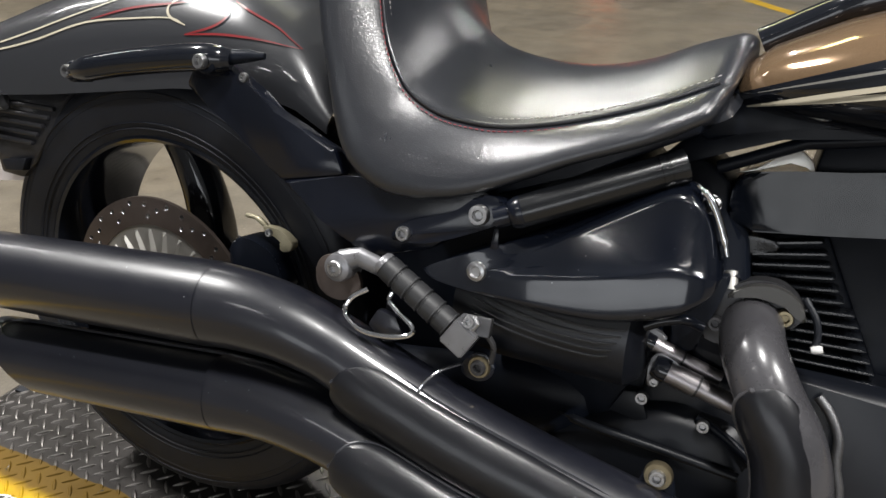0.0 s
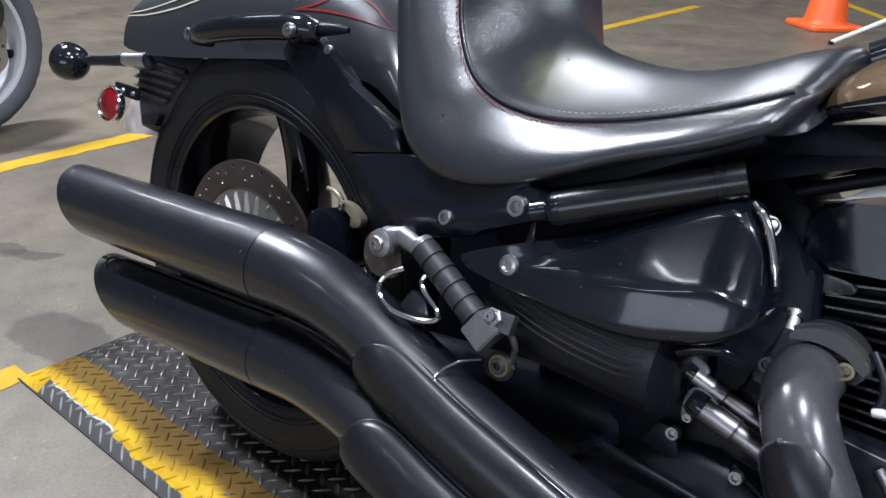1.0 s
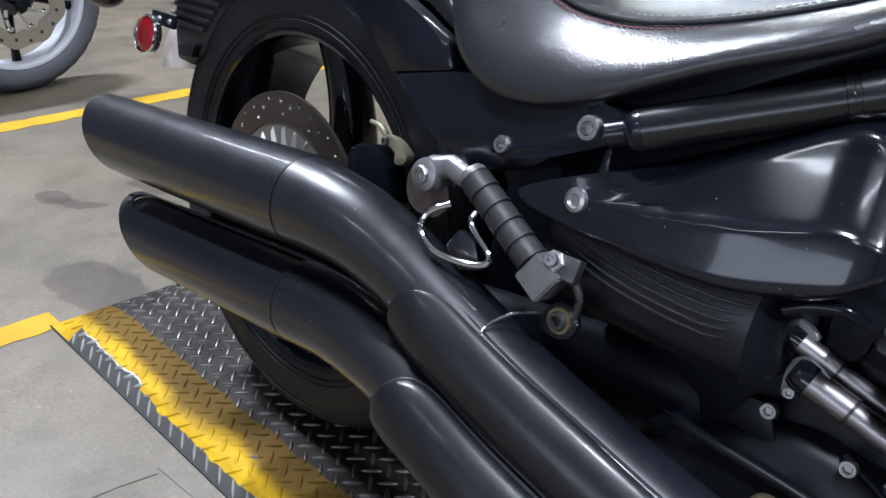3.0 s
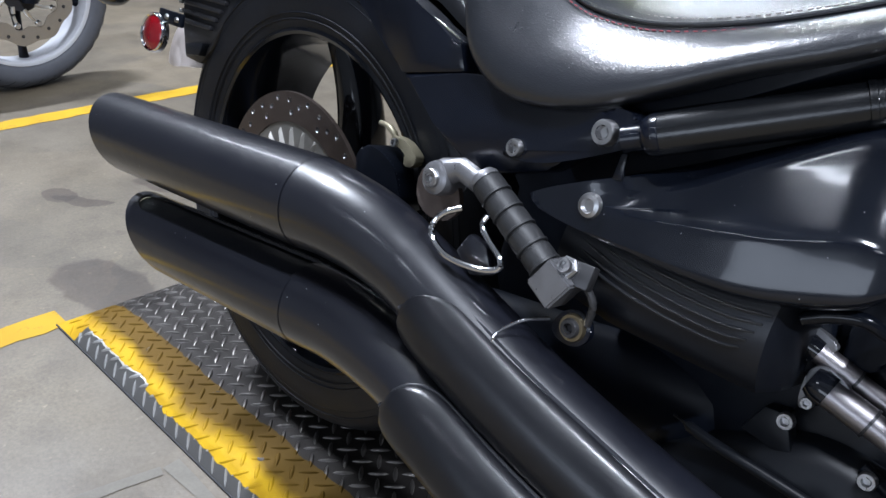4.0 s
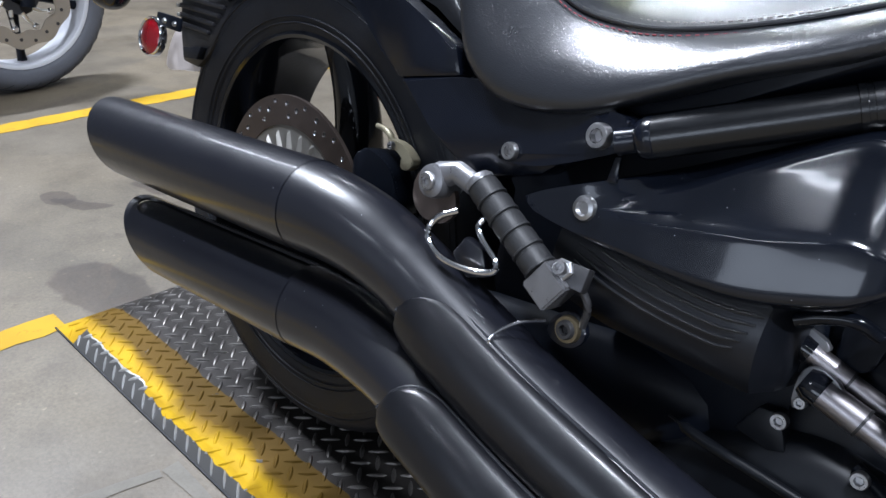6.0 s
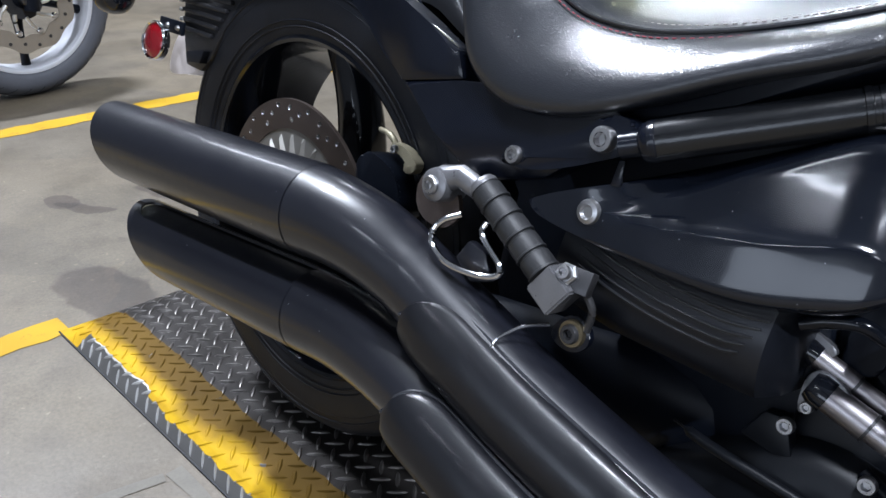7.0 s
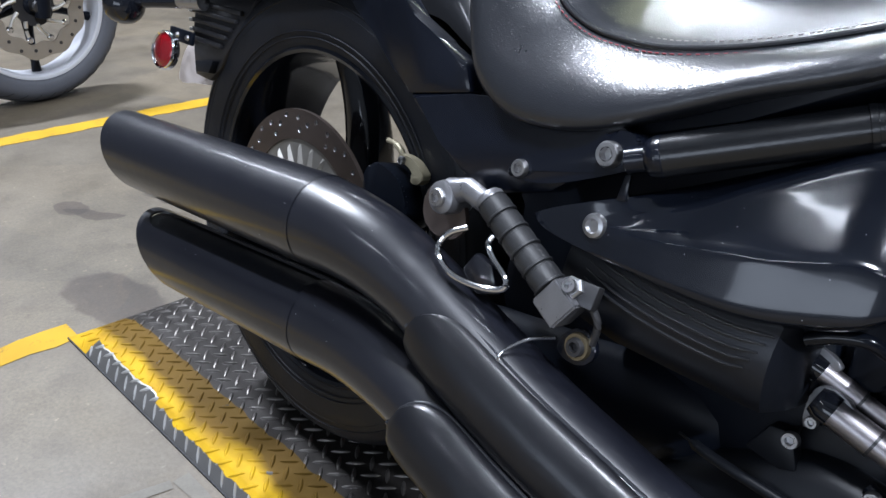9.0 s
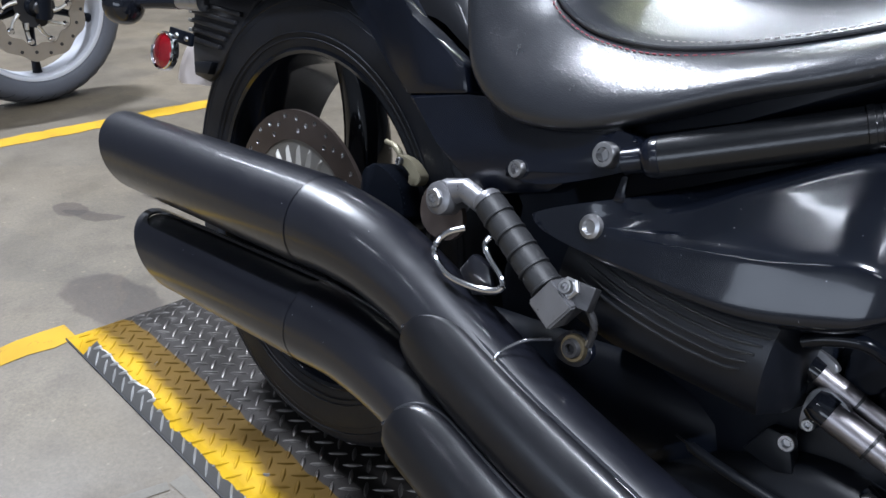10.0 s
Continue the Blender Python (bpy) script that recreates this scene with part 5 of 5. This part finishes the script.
head = bp("cylinder_head", prism(smooth_outline([(0.652, 0.213), (0.646, 0.240), (0.652, 0.262), (0.69, 0.271), (0.74, 0.277), (0.90, 0.296), (0.92, 0.245), (0.78, 0.225), (0.70, 0.215)], 4), 0.036, 0.19, 0.006), SMOOTHCASE, "smooth black cylinder head")
part("rocker_bracket", prism([(0.645, 0.262), (0.668, 0.271), (0.690, 0.291), (0.700, 0.289), (0.709, 0.281), (0.713, 0.269), (0.704, 0.277), (0.690, 0.279), (0.668, 0.268)], 0.044, 0.052, 0.001), ALU, head, "bright bracket on the head")
bp("head_filler", prism([(0.708, 0.255), (0.716, 0.300), (0.74, 0.318), (0.96, 0.345), (0.96, 0.27)], 0.055, 0.19, 0.004), SATIN, "black engine parts over the head")
bp("head_stay", tube([(0.630, 0.035, 0.266), (0.70, 0.035, 0.298), (0.78, 0.035, 0.312)], 0.0062, 12), SATIN, "black stay bar over the head")
part("plug_cap", tube(catmull([(0.662, 0.035, 0.190), (0.660, 0.022, 0.178), (0.662, 0.012, 0.168)], 6), [0.006] * 4 + [0.0075] * 9, 14), RUBBER, head)
part("plug_boot", tube([(0.660, 0.014, 0.176), (0.662, 0.008, 0.160)], 0.006, 14), ALU, head, "pale plug connector")
bp("sensor_lead", tube(catmull([(0.724, 0.004, 0.166), (0.736, 0.000, 0.150), (0.740, -0.002, 0.134), (0.738, -0.004, 0.124)], 6), 0.0032, 10), RUBBER, "black lead with a white connector")
bp("lead_connector", turn_to(lathe([(0, 0), (0.003, 0), (0.0036, 0.002), (0.0036, 0.007), (0.003, 0.009), (0, 0.009)], 14, "Z"), (1, -0.1, 0.35), (0.737, -0.006, 0.124)), WHITEMETAL, "white plastic connector")
bp("engine_core", prism([(0.53, 0.07), (0.53, 0.235), (0.618, 0.246), (0.640, 0.225), (0.668, 0.21), (0.690, 0.10), (0.68, 0.06)], 0.012, 0.19, 0.008), SATIN, "black engine parts behind the side cover")
bp("core_panel", prism([(0.54, 0.21), (0.56, 0.262), (0.60, 0.277), (0.628, 0.266), (0.645, 0.25), (0.65, 0.20)], 0.05, 0.19, 0.006), SATIN, "black panel beside the head")
bp("frame_panel", prism([(0.56, 0.25), (0.60, 0.292), (0.640, 0.305), (0.70, 0.318), (0.90, 0.345), (0.90, 0.325), (0.68, 0.303), (0.636, 0.286), (0.60, 0.262)], 0.02, 0.19, 0.004), SATIN, "black frame panel under the tank")
hose = bp("braided_hose", tube(catmull([(0.752, 0.010, 0.078), (0.764, 0.006, 0.066), (0.774, 0.002, 0.047), (0.777, -0.002, 0.021), (0.784, -0.004, -0.004), (0.786, -0.004, -0.05)], 6), 0.0046, 14), HOSE, "braided hose")

# fuel tank
rows = []
T_TOP = [(0.622, 0.345), (0.632, 0.358), (0.66, 0.382), (0.72, 0.410), (0.80, 0.435), (0.92, 0.455), (1.06, 0.46), (1.16, 0.44)]
T_LOW = [(0.622, 0.330), (0.632, 0.318), (0.68, 0.312), (0.80, 0.305), (1.0, 0.31), (1.16, 0.36)]
T_HALF = [(0.622, 0.03), (0.632, 0.075), (0.66, 0.10), (0.72, 0.125), (0.80, 0.145), (0.95, 0.155), (1.08, 0.14), (1.16, 0.08)]


def tank_ring(x, n=36):
    hi, lo, hw = curve_value(T_TOP, x), curve_value(T_LOW, x), curve_value(T_HALF, x)
    ring = []
    for k in range(n):
        a = 2 * math.pi * k / n
        c, s = math.cos(a), math.sin(a)
        y = MID + math.copysign(abs(c) ** 0.75, c) * hw
        zz = math.copysign(abs(s) ** 0.9, s)
        ring.append((x, y, lo + (hi - lo) * (0.42 + (0.58 if zz > 0 else 0.42) * zz)))
    return ring


bm = bmesh.new()
skin(bm, [tank_ring(x) for x in np.linspace(0.622, 1.16, 30)], True, True, True)
tank = bp("fuel_tank", bm, TANKPAINT, "bronze and black gloss fuel tank with ivory pinstripes", sharp=50)


def tank_point(x, z):
    """The near side of the tank at a place along it and a height."""
    hi, lo, hw = curve_value(T_TOP, x), curve_value(T_LOW, x), curve_value(T_HALF, x)
    zz = ((z - lo) / (hi - lo) - 0.42)
    zz = zz / 0.58 if zz > 0 else zz / 0.42
    s = min(1.0, abs(zz)) ** (1 / 0.9)
    return (x, MID - math.sqrt(max(0.0, 1 - s * s)) ** 0.75 * hw, z)


for x0, z0, rise, w, paint in ((0.641, 0.323, 0.260, 0.0042, IVORY), (0.641, 0.323, 0.200, 0.0046, IVORY), (0.654, 0.337, 0.285, 0.0024, GREYSTRIPE)):
    pts = [tank_point(x, z0 + rise * (x - x0)) for x in np.linspace(x0, 0.90, 30)]
    part("pinstripe", ribbon(pts, [w * min(1, 0.15 + i / 9) for i in range(30)], lambda p: Vector((0, -1, 0.1)).normalized(), 0.002), paint, tank, "painted pinstripe")
console = bp("tank_console", tube(catmull([(0.645, MID, 0.382), (0.72, MID, 0.422), (0.80, MID, 0.448), (0.92, MID, 0.468)], 6), [0.014] * 6 + [0.02] * 6 + [0.024] * 7, 18), PAINT, "gloss black console on the tank")


# seat
S_BOT = [(0.250, -0.070, 0.470), (0.257, -0.082, 0.420), (0.267, -0.088, 0.364), (0.279, -0.090, 0.318), (0.291, -0.090, 0.272), (0.308, -0.090, 0.236), (0.340, -0.090, 0.215), (0.375, -0.090, 0.211), (0.42, -0.090, 0.218), (0.47, -0.088, 0.238), (0.52, -0.082, 0.262), (0.575, -0.073, 0.284), (0.618, -0.058, 0.306)]
S_WELT = [(0.295, -0.040, 0.485), (0.303, -0.050, 0.435), (0.314, -0.056, 0.390), (0.324, -0.060, 0.355), (0.338, -0.062, 0.326), (0.356, -0.063, 0.304), (0.385, -0.064, 0.290), (0.415, -0.064, 0.285), (0.450, -0.063, 0.285), (0.495, -0.060, 0.293), (0.54, -0.055, 0.306), (0.585, -0.048, 0.323), (0.624, -0.034, 0.342)]
S_TOP = [(0.300, MID, 0.500), (0.308, MID, 0.450), (0.322, MID, 0.418), (0.338, MID, 0.396), (0.355, MID, 0.380), (0.376, MID, 0.366), (0.402, MID, 0.356), (0.432, MID, 0.350), (0.468, MID, 0.347), (0.510, MID, 0.350), (0.555, MID, 0.362), (0.595, MID, 0.379), (0.628, MID, 0.390)]
B, Wt, Tp = catmull(S_BOT, 5), catmull(S_WELT, 5), catmull(S_TOP, 5)
rows = []
for b, w, t in zip(B, Wt, Tp):
    inn = (w + t) / 2
    mid = b.lerp(w, 0.5) + Vector((0, -0.012, 0))
    q = [b + Vector((0.01, 0.02, 0.004)), b, b.lerp(w, 0.2) + Vector((0, -0.010, 0)), mid, b.lerp(w, 0.8) + Vector((0, -0.007, 0)), w + (b - w).normalized() * 0.003 + Vector((0, -0.001, 0))]
    side = catmull(q, 3)
    up_n = Vector((-(t.z - w.z), 0, 0))
    crest = [w, w.lerp(t, 0.25) + Vector((0, 0, 0)), w.lerp(t, 0.6), t]
    arch = []
    for f in (0.04, 0.12, 0.22, 0.34, 0.48, 0.64, 0.82, 1.0):
        p = w.lerp(t, f)
        lift = (math.sin(f * math.pi / 2) - f)
        arch.append(p + (t - Vector((w.x, t.y, w.z))) * lift)
    row = side + [w + Vector((0, 0.001, -0.0015))] + arch
    row = row + [Vector((p.x, 2 * MID - p.y, p.z)) for p in row[-2::-1]]
    rows.append(row)
# rounded roll at the nose
last = rows[-1]
mid = Vector((0, MID, 0.368))
for grow, ahead in ((0.97, 0.006), (0.90, 0.011), (0.75, 0.0145), (0.4, 0.016), (0.02, 0.0165)):
    rows.append([Vector((p.x + ahead, mid.y + (p.y - mid.y) * grow, mid.z + (p.z - mid.z) * grow)) for p in last])
bm = bmesh.new()
skin(bm, rows, closed=False)
seat = bp("seat", bm, LEATHER, "black leather solo saddle with stitched welt", sharp=80)
part("welt_piping", tube([p + Vector((0, -0.001, 0.0005)) for p in Wt], 0.0022, 10), LEATHER, seat)


def stitches(line, offset, mat, name):
    bm = bmesh.new()
    dist, last = 0.0, line[0]
    step = 0.0048
    dense = catmull([tuple(p) for p in line], 6)
    for a, b in zip(dense, dense[1:]):
        dist += (b - a).length
        if dist >= step:
            dist = 0.0
            d = (b - a).normalized()
            c = a + offset
            rings = tube_rings([c - d * 0.0017, c - d * 0.001, c + d * 0.001, c + d * 0.0017], [0.0003, 0.0006, 0.0006, 0.0003], 6)
            skin(bm, rings, True, True, True)
    ob = part(name, bm, mat, seat)
    return tagged(ob, kind="stuff")


stitches(Wt, Vector((0, -0.0052, -0.0045)), THREAD_RED, "lower_stitching")
stitches(Wt, Vector((0.0, 0.010, 0.0062)), THREAD_GREY, "upper_stitching")
stitches(Wt, Vector((0.0, 0.0150, 0.0082)), THREAD_GREY, "upper_stitching")
bp("tank_mount", prism([(0.60, 0.300), (0.622, 0.335), (0.66, 0.345), (0.80, 0.34), (0.80, 0.318), (0.70, 0.312), (0.645, 0.300), (0.62, 0.290)], 0.01, 0.18, 0.005), SATIN, "black mount under the tank")
bp("seat_pan", prism([(0.32, 0.225), (0.40, 0.225), (0.52, 0.275), (0.62, 0.325), (0.62, 0.30), (0.52, 0.25), (0.40, 0.20), (0.33, 0.20)], -0.06, 0.23, 0.004), SATIN, "black seat pan")

# ---- things round it ----
def traffic_cone(at, turn):
    cone = new("traffic_cone")
    cone.matrix_world = pose(*at, 0, 0, turn)
    base = bmesh.new()
    rings = []
    for w, z in ((0.185, 0.0), (0.19, 0.006), (0.19, 0.024), (0.182, 0.032), (0.14, 0.034)):
        ring = []
        for k in range(40):
            a = 2 * math.pi * k / 40
            c, s = math.cos(a), math.sin(a)
            e = 0.28
            ring.append((math.copysign(abs(c) ** e, c) * w, math.copysign(abs(s) ** e, s) * w, z))
        rings.append(ring)
    skin(base, rings, True, True, True)
    part("base", base, ORANGE, cone, "square orange base")
    part("body", lathe([(0.145, 0.033), (0.136, 0.045), (0.130, 0.06), (0.030, 0.70), (0.026, 0.705), (0.022, 0.70), (0.12, 0.06)], 48, "Z"), ORANGE, cone)
    return tagged(cone, "bright orange plastic traffic cone on concrete", "traffic cone")


traffic_cone((0.28, 5.27, 0), 48)


def parked_motorcycle(at, heading):
    """Front wheel and fork feet of a machine parked behind; its axle lies along local x, facing +x."""
    top = new("parked_motorcycle")
    top.matrix_world = pose(*at, 0, 0, heading)
    C = (0, 0, 0.305)
    prof = [(0.224, 0.044), (0.236, 0.058), (0.252, 0.063), (0.270, 0.061), (0.286, 0.050), (0.298, 0.030), (0.305, 0.0)]
    prof = prof + [(r, -h) for r, h in prof[-2::-1]]
    sm = [(v.x, v.y) for v in catmull([(r, h, 0) for r, h in prof], 3)]
    tyre = part("tyre", lathe(sm, 96, "X", C), GREYRUBBER, top, "dusty grey rubber tyre")
    for k in range(40):
        a = 2 * math.pi * k / 40
        pts = []
        for f in np.linspace(0.2, 1, 5):
            h = 0.058 * f
            r = float(np.interp(h, [0, 0.03, 0.05, 0.061], [0.3055, 0.2985, 0.2865, 0.271])) + 0.0002
            b = a + 0.22 * f
            pts.append((h, r * math.cos(b), 0.305 + r * math.sin(b)))
        part("tread_groove", tube(pts, 0.0016, 6), RUBBER, tyre)
    part("rim", lathe([(0.226, 0.046), (0.230, 0.050), (0.229, 0.0545), (0.222, 0.055), (0.2165, 0.052), (0.2145, 0.044), (0.212, 0.02), (0.212, -0.02), (0.2145, -0.044), (0.222, -0.055), (0.230, -0.05)], 96, "X", C), SILVER, top, "silver alloy rim")
    part("hub", lathe([(0, 0.07), (0.02, 0.07), (0.026, 0.06), (0.04, 0.05), (0.045, -0.05), (0.02, -0.07), (0, -0.07)], 40, "X", C), SATIN, top)
    for k in range(5):
        a = radians(270 + 72 * k)
        rings = []
        for f in np.linspace(0, 1, 8):
            r = 0.035 + f * 0.180
            w, d = 0.020 - 0.009 * math.sin(f * 2.6), 0.018 - 0.004 * f
            c, s = math.cos(a), math.sin(a)
            rings.append([(d * math.sin(t), r * c - w * math.cos(t) * s, 0.305 + r * s + w * math.cos(t) * c) for t in [2 * math.pi * q / 12 for q in range(12)]])
        bm = bmesh.new()
        skin(bm, rings, True, True, True)
        part("spoke", bm, SATIN, top)
    # wave-edged brake disc
    n = 180
    bm = bmesh.new()
    ro = [0.160 + 0.005 * math.sin(2 * math.pi * i / n * 10) for i in range(n)]
    ri = [0.113 + 0.006 * math.sin(2 * math.pi * i / n * 10 + 1) for i in range(n)]
    loops = []
    for x in (0.062, 0.067):
        loops.append([[(x, r * math.cos(2 * math.pi * i / n), 0.305 + r * math.sin(2 * math.pi * i / n)) for i, r in enumerate(rr)] for rr in (ri, ro)])
    (a0, a1), (b0, b1) = loops
    V = skin(bm, [a0, a1, b1, b0, a0])
    bmesh.ops.remove_doubles(bm, verts=bm.verts, dist=1e-6)
    disc = part("brake_disc", bm, DISCSTEEL, top, "wave-edged steel brake disc")
    part("disc_carrier", lathe([(0.030, 0.050), (0.052, 0.056), (0.062, 0.060), (0.062, 0.066), (0.050, 0.064), (0.030, 0.060)], 48, "X", C), BLACKALU, disc)
    # open arms of the carrier out to the floating buttons
    for k in range(10):
        a = 2 * math.pi * k / 10
        reach = [((0.064, r * math.cos(b), 0.305 + r * math.sin(b))) for r, b in ((0.056, a - 0.34), (0.080, a - 0.16), (0.104, a))]
        part("carrier_arm", tube(catmull(reach, 4), [0.0065] * 4 + [0.005] * 5, 8), ALU, disc, "pale alloy carrier arm")
    for k in range(20):
        a = 2 * math.pi * (k + 0.5) / 20
        r = 0.136 + 0.008 * (k % 2)
        part("vent_hole", lathe([(0, 0.0676), (0.0055, 0.0676), (0.0055, 0.062)], 12, "X", (0, r * math.cos(a), 0.305 + r * math.sin(a))), BLACKALU, disc)
    for k in range(10):
        a = 2 * math.pi * k / 10
        part("rivet", lathe([(0, 0.074), (0.007, 0.073), (0.0095, 0.070), (0.0095, 0.062)], 14, "X", (0, 0.106 * math.cos(a), 0.305 + 0.106 * math.sin(a))), CHROME, disc)
    for s in (1, -1):
        fork = part("fork_leg", tube([(0.088 * s, 0.01, 0.27), (0.090 * s, 0.02, 0.36), (0.094 * s, 0.16, 0.80)], [0.022, 0.026, 0.026], 20), SATIN, top, "black fork leg")
        part("axle_clamp", lathe([(0, 0.10), (0.015, 0.10), (0.020, 0.096), (0.020, 0.07), (0, 0.07)], 20, "X", (0 if s > 0 else -0.17, 0, 0.305)), BLACKALU, fork)
    cal = part("brake_caliper", prism(smooth_outline([(0.060, 0.36), (0.075, 0.42), (0.12, 0.45), (0.15, 0.42), (0.14, 0.36), (0.10, 0.33)]), 0.05, 0.10, 0.004), BLACKALU, top, "black brake caliper")
    m = Matrix(((0, 1, 0, 0), (1, 0, 0, 0), (0, 0, 1, 0), (0, 0, 0, 1)))
    cal.data.transform(m)
    cal.data.flip_normals()
    return tagged(top, "parked motorcycle front wheel with silver rim and wave disc", "motorcycle")


parked_motorcycle((-1.039, 0.489, 0.0), 7.3)


def folding_stand():
    """White tubular legs of a folding stand, splayed on the floor."""
    top = new("folding_stand")
    top.matrix_world = pose(0.8, 4.9, 0)

    def leg(a, b, r=0.013):
        a, b = Vector(a) - Vector((0.8, 4.9, 0)), Vector(b) - Vector((0.8, 4.9, 0))
        ob = part("leg", tube([a, a.lerp(b, 0.5), b], r, 14), WHITEMETAL, top)
        part("rubber_foot", lathe([(0, 0), (r * 1.3, 0), (r * 1.3, 0.018), (r, 0.022)], 14, "Z", tuple(a - Vector((0, 0, 0.012)))), RUBBER, ob)
    leg((0.50, 4.64, 0.012), (1.30, 4.90, 0.50))
    leg((1.04, 5.21, 0.012), (0.74, 4.72, 0.155), 0.014)
    leg((1.27, 5.36, 0.012), (1.22, 5.02, 0.50), 0.012)
    part("cross_bar", tube([(0.5, 0.0, 0.50), (0.42, 0.12, 0.50)], 0.013, 14), WHITEMETAL, top)
    return tagged(top, "white tubular folding stand on the concrete floor", "stand")


folding_stand()
